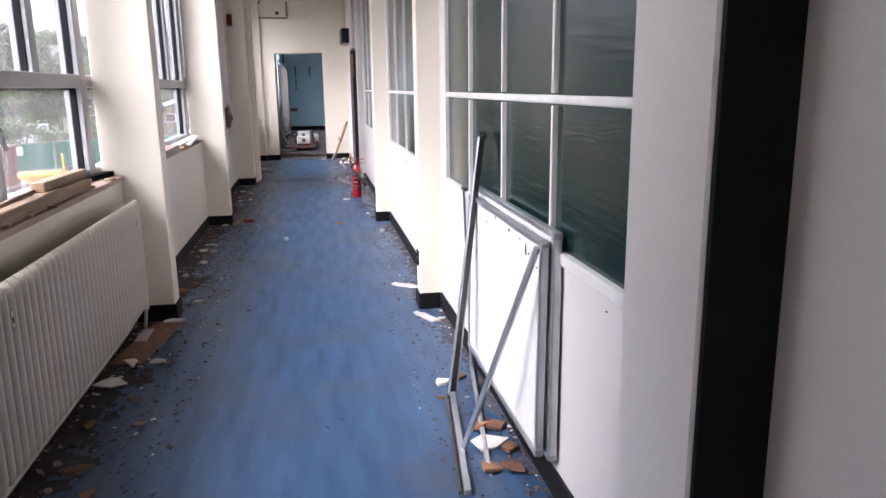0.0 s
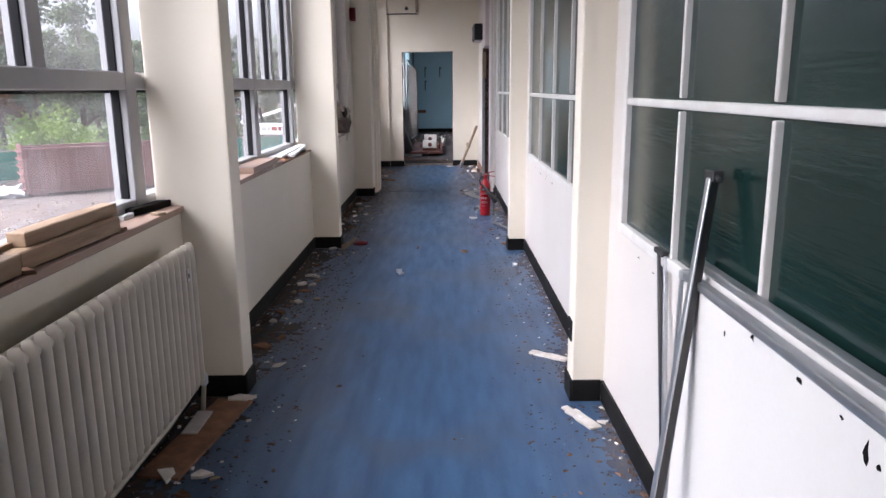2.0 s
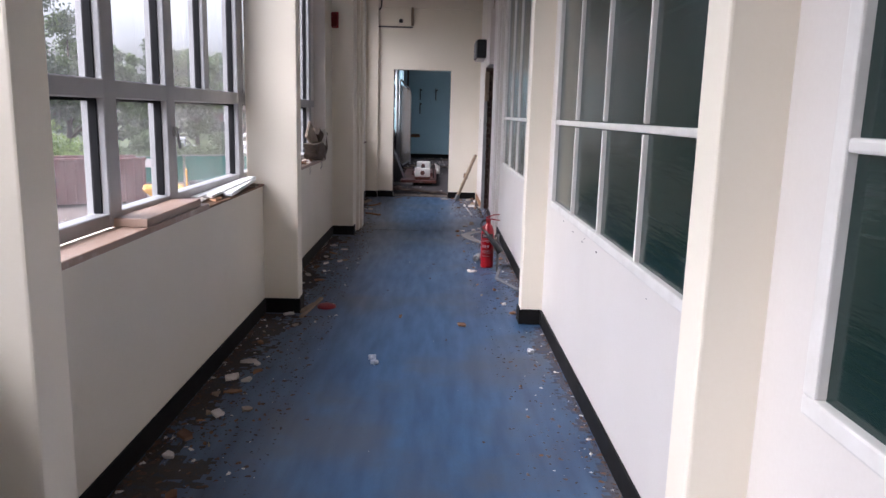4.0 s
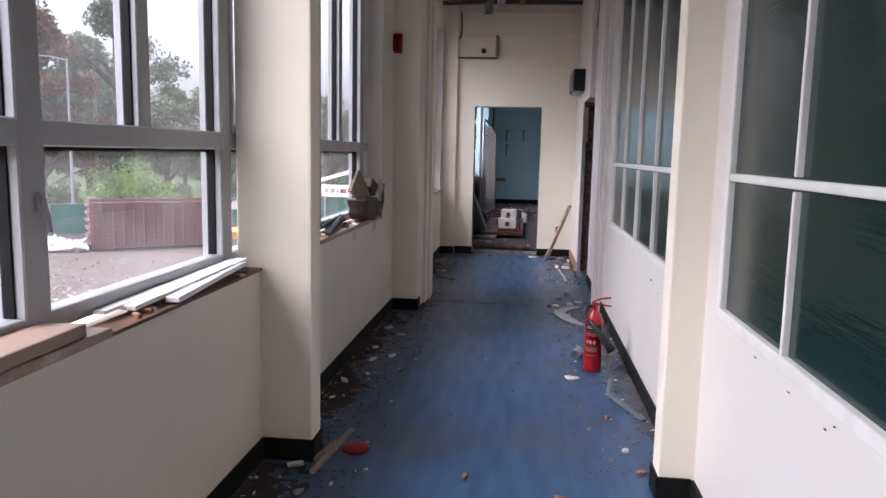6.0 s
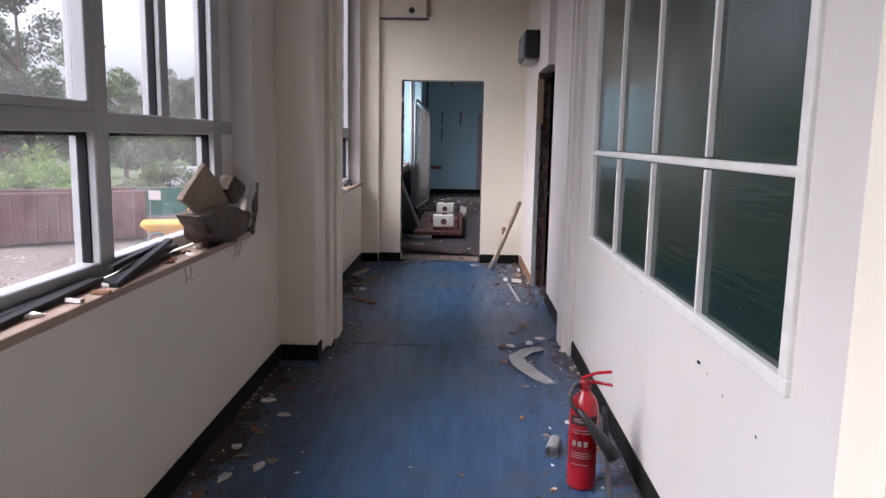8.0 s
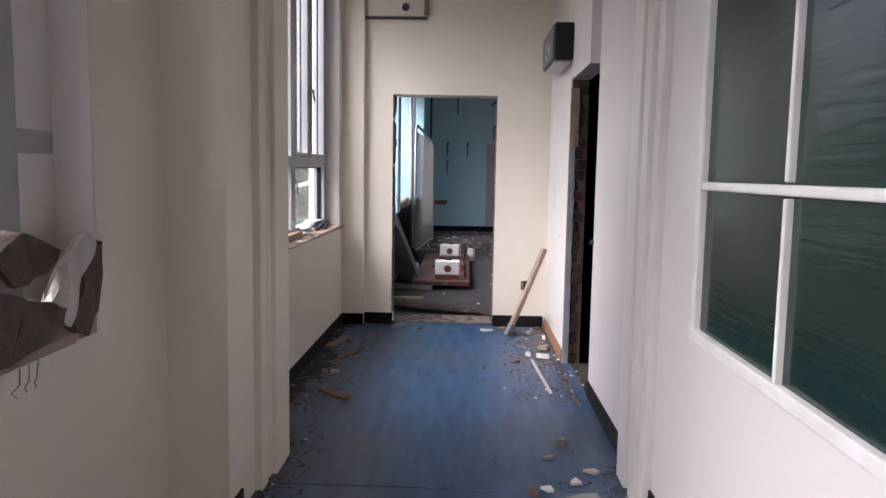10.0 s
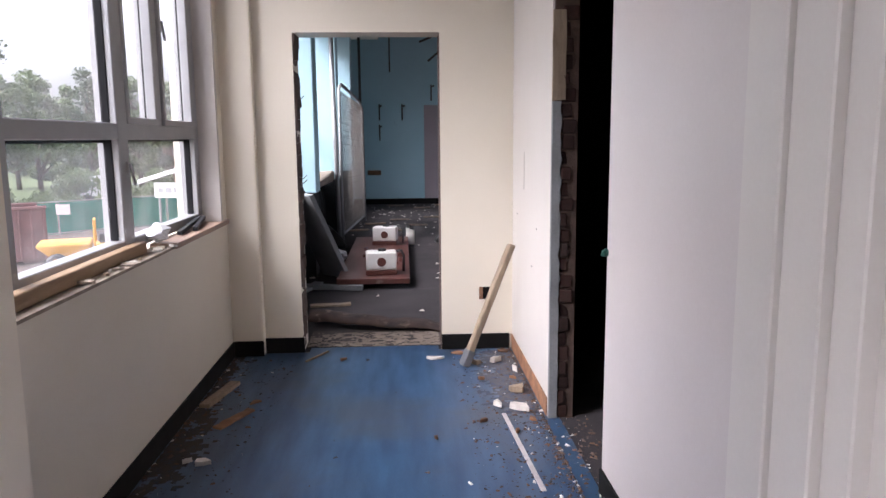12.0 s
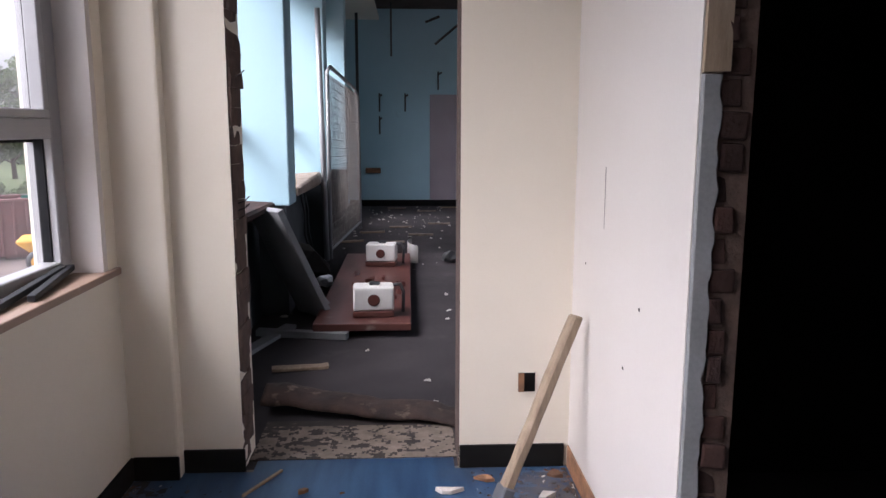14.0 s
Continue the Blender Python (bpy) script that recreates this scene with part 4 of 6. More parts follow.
# ---- radiator ----
rad = thing("radiator", "long cream column panel radiator under the window", "radiator", (-1.10, 1.45, 0.0))
RL = 3.10
part("back_panel", B(-0.085, -0.07, 0.01, RL - 0.01, 0.19, 0.775, bev=0.004), "rad", rad)
front = part("front_panel", B(-0.032, -0.022, 0.0, RL, 0.175, 0.785, bev=0.004), "rad", rad)
for z in (0.205, 0.765):
    part("header", tube(bmesh.new(), [(-0.028, 0.005, z), (-0.028, RL - 0.005, z)], 0.022, 10), "rad", rad, smooth=True)
bm = bmesh.new()
n = 8
rings = []
for z, s in ((0.175, 0.55), (0.195, 0.9), (0.225, 1.0), (0.75, 1.0), (0.785, 0.92), (0.808, 0.6)):
    rings.append([bm.verts.new((-0.024 + 0.034 * s * math.sin(math.pi * k / n), -0.0215 * s * math.cos(math.pi * k / n), z)) for k in range(n + 1)])
for a, b in zip(rings, rings[1:]):
    for k in range(n):
        bm.faces.new((a[k], a[k + 1], b[k + 1], b[k]))
bm.faces.new(rings[-1])
bm.faces.new(list(reversed(rings[0])))
rib = mesh_of("rib", bm, "rad", smooth=True)
for k in range(51):
    piece("rib", rib, front, pose(0, 0.04 + k * 0.0604, 0))
for y in (0.75, 1.22, 2.98):
    clip = part("wall_clip", B(-0.002, 0.006, y - 0.011, y + 0.011, 0.66, 0.715, bev=0.002), "label", rad, "small white clip with a black hole")
    part("clip_hole", B(0.0055, 0.0075, y - 0.005, y + 0.005, 0.675, 0.695), "rubber", clip)
for y in (0.4, 1.6, 2.8):
    part("bracket", B(-0.138, -0.085, y - 0.02, y + 0.02, 0.25, 0.7), "rad", rad)
part("supply_pipe", tube(bmesh.new(), [(-0.03, RL + 0.0, 0.205), (-0.03, RL + 0.05, 0.20), (-0.035, RL + 0.07, 0.14), (-0.05, RL + 0.07, 0.0)], 0.011, 8), "rad", rad, smooth=True)
part("valve", lathe(bmesh.new(), [(0.012, 0.0), (0.022, 0.01), (0.022, 0.05), (0.014, 0.06)], 12, (-0.035, RL + 0.06, 0.13)), "steel", rad)
part("return_pipe", tube(bmesh.new(), [(-0.07, 0.3, 0.10), (-0.07, RL - 0.25, 0.10), (-0.07, RL + 0.05, 0.12)], 0.012, 8), "rad", rad, smooth=True)

# ---- timber and trim on the sills ----


def plank(name, p, q, w, h, material, label, category, group="", rough=0.0, seed=1.0):
    """A length of timber or trim from p to q, one bar with slightly worn arrises."""
    p, q = Vector(p), Vector(q)
    bm = beam(bmesh.new(), (0, 0, 0), q - p, w, h, bev=min(w, h) * 0.08)
    if rough:
        bmesh.ops.subdivide_edges(bm, edges=[e for e in bm.edges if e.calc_length() > 0.15], cuts=6)
        rough_up(bm, rough, 20, seed)
    ob = part(name, bm, material)
    ob.location = p
    return tagged(ob, label, category, group)


plank("softwood_batten", (-1.262, 2.85, 0.952), (-1.258, 3.52, 0.955), 0.05, 0.058, "wood", "pale sawn softwood batten lying on the sill", "timber", "timber offcuts on the sill", 0.002)
plank("softwood_block", (-1.285, 3.55, 0.953), (-1.265, 4.16, 0.953), 0.07, 0.058, "wood", "pale sawn softwood block lying on the sill", "timber", "timber offcuts on the sill", 0.002, 2)
plank("softwood_block", (-1.30, 3.62, 1.004), (-1.285, 4.20, 1.004), 0.06, 0.045, "wood", "pale softwood offcut stacked on another", "timber", "timber offcuts on the sill", 0.002, 3)
plank("trim_strip", (-1.325, 2.40, 0.929), (-1.335, 4.05, 0.990), 0.035, 0.012, "upvc", "long white plastic trim strip lying along the sill", "trim strip", "trim strips on the sill")
plank("trim_strip", (-1.29, 2.42, 0.928), (-1.325, 3.7, 0.975), 0.045, 0.012, "upvc", "long white plastic trim strip lying along the sill", "trim strip", "trim strips on the sill")
plank("trim_strip", (-1.345, 2.3, 0.935), (-1.347, 3.2, 0.935), 0.014, 0.02, "darksteel", "dark metal glazing bead lying along the sill", "trim strip", "trim strips on the sill")
plank("softwood_strip", (-1.31, 3.2, 0.982), (-1.33, 3.98, 0.995), 0.018, 0.018, "wood", "thin split softwood strip on the sill", "timber", "timber offcuts on the sill", 0.002, 6)
plank("trim_strip", (-1.335, 4.40, 0.930), (-1.33, 4.72, 0.930), 0.022, 0.02, "upvc", "short white plastic pipe end on the sill", "trim strip", "trim strips on the sill")
plank("dark_wedge", (-1.345, 4.5, 0.938), (-1.30, 4.80, 0.935), 0.05, 0.03, "dark", "dark stained timber wedge on the sill", "timber", "", 0.004, 8)
# second bay
plank("loose_sill_board", (-1.295, 6.06, 0.941), (-1.305, 6.77, 0.941), 0.150, 0.036, "sill", "loose pinkish board laid on the sill", "board", "", 0.0015, 9)
plank("white_board", (-1.300, 7.10, 0.930), (-1.285, 8.02, 0.955), 0.055, 0.016, "upvc", "white plastic board dropped across the torn sill", "trim strip", "white boards on the sill", 0.001)
plank("white_board", (-1.240, 7.28, 0.923), (-1.275, 7.98, 0.946), 0.050, 0.020, "upvc", "white plastic board dropped across the torn sill", "trim strip", "white boards on the sill", 0.001, 4)
plank("white_board", (-1.335, 7.0, 0.935), (-1.33, 8.05, 0.948), 0.040, 0.012, "upvc", "white plastic board dropped across the torn sill", "trim strip", "white boards on the sill", 0.001, 5)
# third bay: black glazing beads
for k, (p, q, w) in enumerate((((-1.335, 8.35, 0.935), (-1.33, 9.35, 0.935), 0.04), ((-1.29, 8.62, 0.930), (-1.32, 9.30, 0.940), 0.035), ((-1.245, 9.28, 0.930), (-1.335, 9.98, 0.985), 0.030), ((-1.27, 9.30, 0.935), (-1.335, 10.02, 0.955), 0.040), ((-1.31, 9.40, 0.965), (-1.34, 9.90, 0.980), 0.022))):
    plank("glazing_bead", p, q, w, 0.018, "lamp_box", "dark grey glazing bead heaped on the sill", "glazing bead", "glazing beads on the sill", 0.001, k)
# fourth bay
plank("softwood_batten", (-1.305, 12.7, 0.935), (-1.325, 14.05, 0.935), 0.05, 0.055, "wood", "pale softwood sub-sill batten stripped bare", "timber", "", 0.002, 11)
for k, (p, q) in enumerate((((-1.30, 14.55, 0.935), (-1.345, 15.12, 0.960)), ((-1.265, 14.72, 0.935), (-1.335, 15.16, 0.955)))):
    plank("glazing_bead", p, q, 0.026, 0.022, "lamp_box", "dark grey glazing bead leaning at the window corner", "glazing bead", "glazing beads on the sill", 0.001, k)


def crumple(name, at, size, material, seed, label, category, squash=0.7, sub=2):
    bm = bmesh.new()
    bmesh.ops.create_icosphere(bm, subdivisions=sub, radius=size)
    for v in bm.verts:
        n = noise.noise_vector(v.co * (2.2 / size) + Vector((seed, 0, seed * 2)))
        v.co = Vector((v.co.x, v.co.y, v.co.z * squash)) + n * size * 0.55
    lo = min(v.co.z for v in bm.verts)
    for v in bm.verts:
        v.co.z -= lo
    ob = part(name, bm, material)
    ob.location = at
    return tagged(ob, label, category)


crumple("crumpled_film", (-1.315, 14.25, SILL), 0.055, "polythene", 3.0, "crumpled clear plastic film on the sill", "plastic film")

# broken wall corner at the end of the long window
lump = thing("broken_plaster_lump", "jagged lump of broken plaster propped on the sill", "rubble", (-1.25, 10.41, 0.908))
for k, (cs, t, m) in enumerate((
        (((0.0, -0.50, 0.255), (-0.03, -0.12, 0.39), (0.0, 0.14, 0.22), (0.02, 0.06, 0.15), (0.02, -0.36, 0.18)), 0.022, "tan_plaster"),
        (((0.075, -0.50, 0.185), (0.08, -0.37, 0.20), (0.085, 0.08, 0.175), (0.075, 0.26, 0.12), (0.06, 0.30, 0.06), (0.05, 0.05, 0.015), (0.05, -0.14, 0.03), (0.06, -0.34, 0.10)), 0.11, "earth"),
        (((0.02, 0.06, 0.26), (0.0, 0.18, 0.32), (0.02, 0.33, 0.26), (0.03, 0.24, 0.19), (0.03, 0.12, 0.19)), 0.05, "earth"),
        (((0.03, 0.25, 0.10), (0.03, 0.31, 0.21), (0.02, 0.48, 0.30), (0.03, 0.52, 0.27), (0.035, 0.42, 0.17), (0.04, 0.36, 0.05)), 0.03, "plaster"),
        (((0.035, 0.36, 0.05), (0.035, 0.42, 0.17), (0.03, 0.53, 0.27), (0.03, 0.54, 0.06), (0.035, 0.46, 0.0)), 0.05, "earth"))):
    bm = bmesh.new()
    bm.faces.new([bm.verts.new(c) for c in cs])
    r = bmesh.ops.extrude_face_region(bm, geom=list(bm.faces))
    bmesh.ops.translate(bm, verts=[g for g in r["geom"] if isinstance(g, bmesh.types.BMVert)], vec=(-t, 0.01, 0.005))
    bmesh.ops.triangulate(bm, faces=bm.faces)
    bmesh.ops.subdivide_edges(bm, edges=bm.edges, cuts=3)
    rough_up(bm, 0.006 if m == "tan_plaster" else 0.026, 9, k * 3.1)
    rough_up(bm, 0.008, 40, k * 5.3)
    part("mortar_chunk" if m == "earth" else "plaster_slab", bm, m, lump)
bm = bmesh.new()
rr = random.Random(3)
for k in range(9):
    beam(bm, (XL + 0.003, 10.90 + rr.uniform(-0.03, 0.12), 0.80 + k * 0.045), (XL + 0.006, 10.98 + rr.uniform(-0.02, 0.08), 0.84 + k * 0.045), 0.012, 0.03)
part("torn_wall_edge", rough_up(bm, 0.01, 20), "render", lump)

# grey fibres that hang from the torn sill edge
rr = random.Random(19)
for y in (9.84, 9.90, 10.52, 10.56, 10.60):
    fb = tube(bmesh.new(), [(XL + 0.020, y, SILL - 0.03), (XL + 0.024, y + rr.uniform(-0.02, 0.02), SILL - 0.07), (XL + 0.018, y + rr.uniform(-0.05, 0.05), SILL - 0.085), (XL + 0.022, y + rr.uniform(-0.04, 0.04), SILL - 0.10)], 0.0018, 5)
    tagged(part("hanging_fibre", fb, "insul_pale", smooth=True), "thin grey fibre hanging from the sill edge", "fibre", "fibres under the sill")

# ---- fire alarm, exit lamp, cut-out over the opening ----
al = thing("fire_alarm", "red fire alarm sounder on the pier", "alarm", (-1.215, 11.463, 2.385))
part("base_plate", B(-0.05, 0.05, -0.012, 0, -0.085, 0.085, bev=0.004), "red", al)
part("sounder", B(-0.045, 0.045, -0.075, -0.012, -0.075, 0.075, bev=0.035, seg=4), "lens", al, "dark red sounder body")

ex = thing("exit_lamp", "dark grey emergency exit lamp box over the doorway", "exit lamp", (XS, 14.43, 2.34))
part("housing", B(-0.135, 0, -0.36, 0.36, -0.12, 0.14, bev=0.012, seg=2), "lamp_box", ex)
part("diffuser", B(-0.150, -0.136, -0.345, 0.345, -0.105, 0.125, bev=0.003), "zinc", ex, "grimy grey sign face")
part("base_rim", B(-0.13, -0.01, -0.33, 0.33, -0.135, -0.121, bev=0.003), "label", ex)
for y, w, z in ((-0.12, 0.10, -0.02), (0.06, 0.06, 0.03), (0.06, 0.06, -0.05)):
    part("sign_mark", B(-0.1525, -0.1505, y - w / 2, y + w / 2, z - 0.02, z + 0.025), "label", ex)

cut = thing("ceiling_cable_box", "cream patched panel with battens and a cable hole", "wall panel", (0, YE, 0))
part("panel", B(-1.04, -0.49, -0.016, -0.002, 2.78, 3.06, bev=0.002), "cream", cut)
for x, za, zb in ((-1.08, 2.80, 3.32), (-0.495, 2.79, 3.07)):
    part("batten", B(x - 0.02, x + 0.02, -0.05, -0.004, za, zb, bev=0.003), "oldwood" if x > -1 else "sill", cut)
part("edge_strip", B(-1.12, -0.49, -0.05, -0.004, 2.755, 2.772), "darksteel", cut)
part("cable_hole", lathe(bmesh.new(), [(0.035, 0), (0.03, 0.012)], 14, (0, 0, 0)), "rubber", cut).matrix_basis = pose(-0.68, -0.017, 2.86, 90)
part("cable", tube(bmesh.new(), [(-1.0, -0.03, 3.38), (-0.99, -0.05, 3.15), (-1.0, -0.04, 3.06), (-1.03, -0.03, 3.02)], 0.012, 6), "rubber", cut, "black cut cable")

# stripped ceiling before the end wall: pipes, joists, torn lagging
for k, (y, z, r0) in enumerate(((14.62, 3.47, 0.05), (14.90, 3.50, 0.035), (15.15, 3.46, 0.03))):
    pp = thing("ceiling_pipe", "dark lagged pipe across the stripped ceiling", "pipe", (0, y, z), group="pipes in the stripped ceiling")
    part("pipe", tube(bmesh.new(), [(XL, 0, 0), (-0.4, 0, 0.01), (XS, 0, 0)], r0, 10), "darksteel", pp, smooth=True)
    part("collar", tube(bmesh.new(), [(-0.2, 0, 0.006), (-0.12, 0, 0.006)], r0 * 1.25, 10), "oldwood", pp)
for y in (14.4, 15.0):
    tagged(part("ceiling_joist", B(XL, XS, y - 0.025, y + 0.025, 3.53, 3.69, bev=0.003), "oldwood"), "dark bare timber joist in the stripped ceiling", "joist", "joists in the stripped ceiling")
for k, (x, y, l) in enumerate(((-0.58, 14.66, 0.28), (-0.42, 14.60, 0.20), (-1.0, 14.55, 0.14))):
    bm = bmesh.new()
    bmesh.ops.create_grid(bm, x_segments=6, y_segments=8, size=0.5)
    for v in bm.verts:
        v.co = Vector((v.co.x * 0.10 + 0.03 * noise.noise(Vector((v.co.y * 5, k, 0))), 0.06 * noise.noise(Vector((v.co.x * 4, v.co.y * 4, k))), (v.co.y - 0.5) * l))
    bmesh.ops.solidify(bm, geom=list(bm.faces), thickness=0.006)
    ob = part("torn_lagging", bm, "plaster" if k == 1 else "insul")
    ob.location = (x, y, 3.50)
    tagged(ob, "torn strip of lagging hanging from the ceiling pipes", "lagging", "lagging strips")
cb = tube(bmesh.new(), [(XS - 0.006, 12.62, 3.39), (XS - 0.006, 12.64, 2.9), (XS - 0.008, 12.72, 2.78), (XS - 0.006, 12.8, 2.74)], 0.006, 6)
tagged(part("loose_cable", cb, "oldwood"), "thin loose cable end on the wall", "cable")

# socket and props at the end wall
so = thing("wall_socket", "empty dark socket box in the end wall", "socket", (0.445, YE, 0.385))
part("back_box", B(-0.037, 0.037, -0.004, 0.0, -0.04, 0.045, bev=0.001), "dark", so)
part("box_rim", B(-0.037, -0.012, -0.008, -0.0045, -0.04, 0.045), "chip", so)

post = thing("timber_post", "weathered timber post leaning into the corner", "timber", (0.285, 15.03, 0.0))
bm = beam(bmesh.new(), (0, 0, 0.03), (0.30, 0.09, 0.76), 0.054, 0.042, bev=0.008)
bmesh.ops.subdivide_edges(bm, edges=[e for e in bm.edges if e.calc_length() > 0.3], cuts=8)
part("shaft", rough_up(bm, 0.006, 14), "oldwood", post)
part("foot_strap", beam(bmesh.new(), (-0.012, -0.004, 0.0), (0.03, 0.009, 0.10), 0.072, 0.052, bev=0.006), "zinc", post, "grey metal foot")

# doorway: ragged brick jamb, plaster edge, stuck tape
jamb = thing("stripped_jamb", "stripped door jamb of bare brick and broken plaster", "door jamb", (0, DY1, 0), kind="structure")
rr = random.Random(11)
bm = B(XS - 0.003, XS + 0.044, -0.020, 0.0, 0.0, 1.60, bev=0.003)
bmesh.ops.bisect_plane(bm, geom=bm.verts[:] + bm.edges[:] + bm.faces[:], plane_co=(XS + 0.030, 0, 0), plane_no=(1, 0, 0))
for k in range(1, 64):
    bmesh.ops.bisect_plane(bm, geom=bm.verts[:] + bm.edges[:] + bm.faces[:], plane_co=(0, 0, k * 0.025), plane_no=(0, 0, 1))
for v in bm.verts:
    if v.co.x > XS + 0.032:
        v.co.x += 0.012 * min(0.4, noise.noise(Vector((0, 0, v.co.z * 17)))) + 0.004 * noise.noise(Vector((2, 0, v.co.z * 60)))
part("plaster_edge", bm, "grey_board", jamb, "grey broken plaster edge")
bricks = [mesh_of("brick", rough_up(B(0, 0.050 + 0.007 * k, -0.014, 0.0, 0.002, 0.073, bev=0.008, seg=2), 0.004, 34, k * 3.7), "brick") for k in range(4)]
for k in range(27):
    z = k * 0.076
    piece("brick", bricks[rr.randrange(4)], jamb, pose(XS + 0.046 + rr.uniform(-0.003, 0.003), 0.003 + rr.uniform(-0.002, 0.003), z, rr.uniform(-3, 3), rr.uniform(-3, 3), rr.uniform(-5, 5)) @ Matrix.Diagonal((rr.uniform(0.55, 1.25), rr.uniform(0.7, 1.5), rr.uniform(0.85, 1.02), 1)))
part("mortar", B(XS + 0.01, 0.762, -0.004, 0.011, 0, DZ - 0.002), "render_dark", jamb)
bm = bmesh.new()
for k in range(6):
    box(bm, XS - 0.002, XS + 0.06, -0.016 - rr.uniform(0, 0.004), 0.0, 1.605 + k * 0.07, 1.675 + k * 0.07)
part("bare_wood_edge", rough_up(bm, 0.005, 25), "oldwood", jamb)
for k, (y, z, s) in enumerate(((DY0 - 0.01, 0.97, 0.022), (12.16, 0.93, 0.022))):
    crumple("tape_scrap", (XN - 0.010, y, z), s * 0.7, "green_plastic", 5.0 + k, "scrap of green tape stuck to the wall", "tape", 1.3, 1)

# ragged edges of the opening in the end wall
ed = thing("opening_edge", "ragged broken brick edge of the opening", "wall edge", (0, YE, 0), kind="structure")
rr = random.Random(21)
bm = bmesh.new()
for k in range(27):
    z = 0.02 + k * 0.077
    w = rr.uniform(0.001, 0.012) * (0.35 if z < 0.2 else 1.0)
    box(bm, OX0 - 0.01, OX0 + w, 0.006, 0.20 + rr.uniform(-0.02, 0.03), z, z + 0.075)
bmesh.ops.subdivide_edges(bm, edges=bm.edges, cuts=1)
part("broken_brick_edge", rough_up(bm, 0.008, 18), "render_dark", ed)
for k in range(9):
    z = 0.12 + k * 0.226
    piece("brick", bricks[k % 4], ed, pose(OX0 - 0.003 + rr.uniform(-0.004, 0.003), 0.12 + rr.uniform(0, 0.04), z, 0, 0, 90) @ Matrix.Diagonal((0.9, 0.5, 1, 1)))
part("cut_jamb", rough_up(B(OX1 - 0.003, OX1 + 0.004, 0.006, 0.236, 0.0, OZ - 0.002), 0.0015, 20), "render_dark", ed)
for z in (1.68, 1.13, 1.16):
    part("wall_tie", tube(bmesh.new(), [(OX0, 0.10, z), (OX0 + 0.03, 0.09, z + 0.01), (OX0 + 0.05, 0.10, z + 0.03)], 0.003, 5), "darksteel", ed)

# threshold: bare screed patch and the rolled carpet edge
th = thing("threshold_strip", "bare flaking screed strip in the opening", "floor patch", (0, 0, 0), kind="structure")
part("screed", B(OX0, OX1, YE + 0.10, 15.95, -0.003, 0.003), "glue", th)
verts, faces = [], []
r = random.Random(31)
at = {}
for i in range(86):
    for j in range(34):
        p = Vector((i * 0.011, j * 0.011, 4.0))
        if noise.noise(Vector((p.x * 13, p.y * 22, 4))) * 0.7 + noise.noise(p * 48) * 0.45 + 0.12 * (i / 86) < -0.02:
            continue
        q = []
        for a, b in ((i, j), (i + 1, j), (i + 1, j + 1), (i, j + 1)):
            if (a, b) not in at:
                at[(a, b)] = len(verts)
                v = noise.noise_vector(Vector((a * 0.8, b * 0.8, 9)))
                verts.append((OX0 + 0.004 + a * 0.0108 + v.x * 0.006, YE + 0.10 + b * 0.0108 + v.y * 0.006, 0.0048 + v.z * 0.0012))
            q.append(at[(a, b)])
        faces.append(tuple(q))
me = bpy.data.meshes.new("carpet_flakes")
me.from_pydata(verts, [], faces)
me.materials.append(M["flake"])
fl = new("carpet_flakes", me)
fl.parent = th
tagged(fl, kind="stuff")

roll = thing("rolled_carpet_edge", "rolled and torn carpet edge with a flaking back", "carpet", (0, 0, 0))
bm = bmesh.new()
rings = []
for i in range(26):
    u = i / 25
    x = -0.84 + u * 1.02
    y = 16.18 - 0.24 * u + 0.02 * math.sin(u * 9)
    w, h = 0.13 - 0.02 * u + 0.05 * max(0, u - 0.6), 0.085 * (1 - 0.72 * u ** 1.5) + 0.008 * math.sin(u * 17)
    rings.append([bm.verts.new((x, y + w * math.cos(a), max(0.003, h * (0.55 + 0.6 * math.sin(a))))) for a in (math.pi * j / 7 for j in range(8))])
for a, b in zip(rings, rings[1:]):
    for j in range(7):
        bm.faces.new((a[j], b[j], b[j + 1], a[j + 1]))
bmesh.ops.subdivide_edges(bm, edges=bm.edges, cuts=1)
rough_up(bm, 0.010, 13)
for v in bm.verts:
    v.co.z = max(v.co.z, 0.001)
bmesh.ops.solidify(bm, geom=list(bm.faces), thickness=0.008)
part("carpet_back", bm, "carpet_back", roll, smooth=True)

# ---- whiteboards and the folding stand ----


def whiteboard(y0, y1, h, xt, xb, label):
    """A framed board leaning on the partition."""
    t = thing("whiteboard", label, "whiteboard", (xb, y0, 0.150), ry=math.degrees(math.atan2(xt - xb, h)), group="whiteboards against the partition")
    w = y1 - y0
    part("board", B(0.004, 0.016, 0.015, w - 0.015, 0.015, h - 0.015), "board", t)
    for a, b, c, d in ((0.02, w - 0.02, 0, 0.024), (0.02, w - 0.02, h - 0.024, h)):
        part("frame_rail", B(-0.004, 0.024, a, b, c, d, bev=0.006, seg=2), "steel", t)
    for a, b in ((0, 0.024), (w - 0.024, w)):
        part("frame_stile", B(-0.004, 0.024, a, b, 0.02, h - 0.02, bev=0.006, seg=2), "steel", t)
    for y in (0, w - 0.032):
        for z in (0, h - 0.032):
            part("corner_cap", B(-0.007, 0.027, y, y + 0.032, z, z + 0.032, bev=0.009, seg=2), "galv", t, "grey plastic corner cap")
    return t


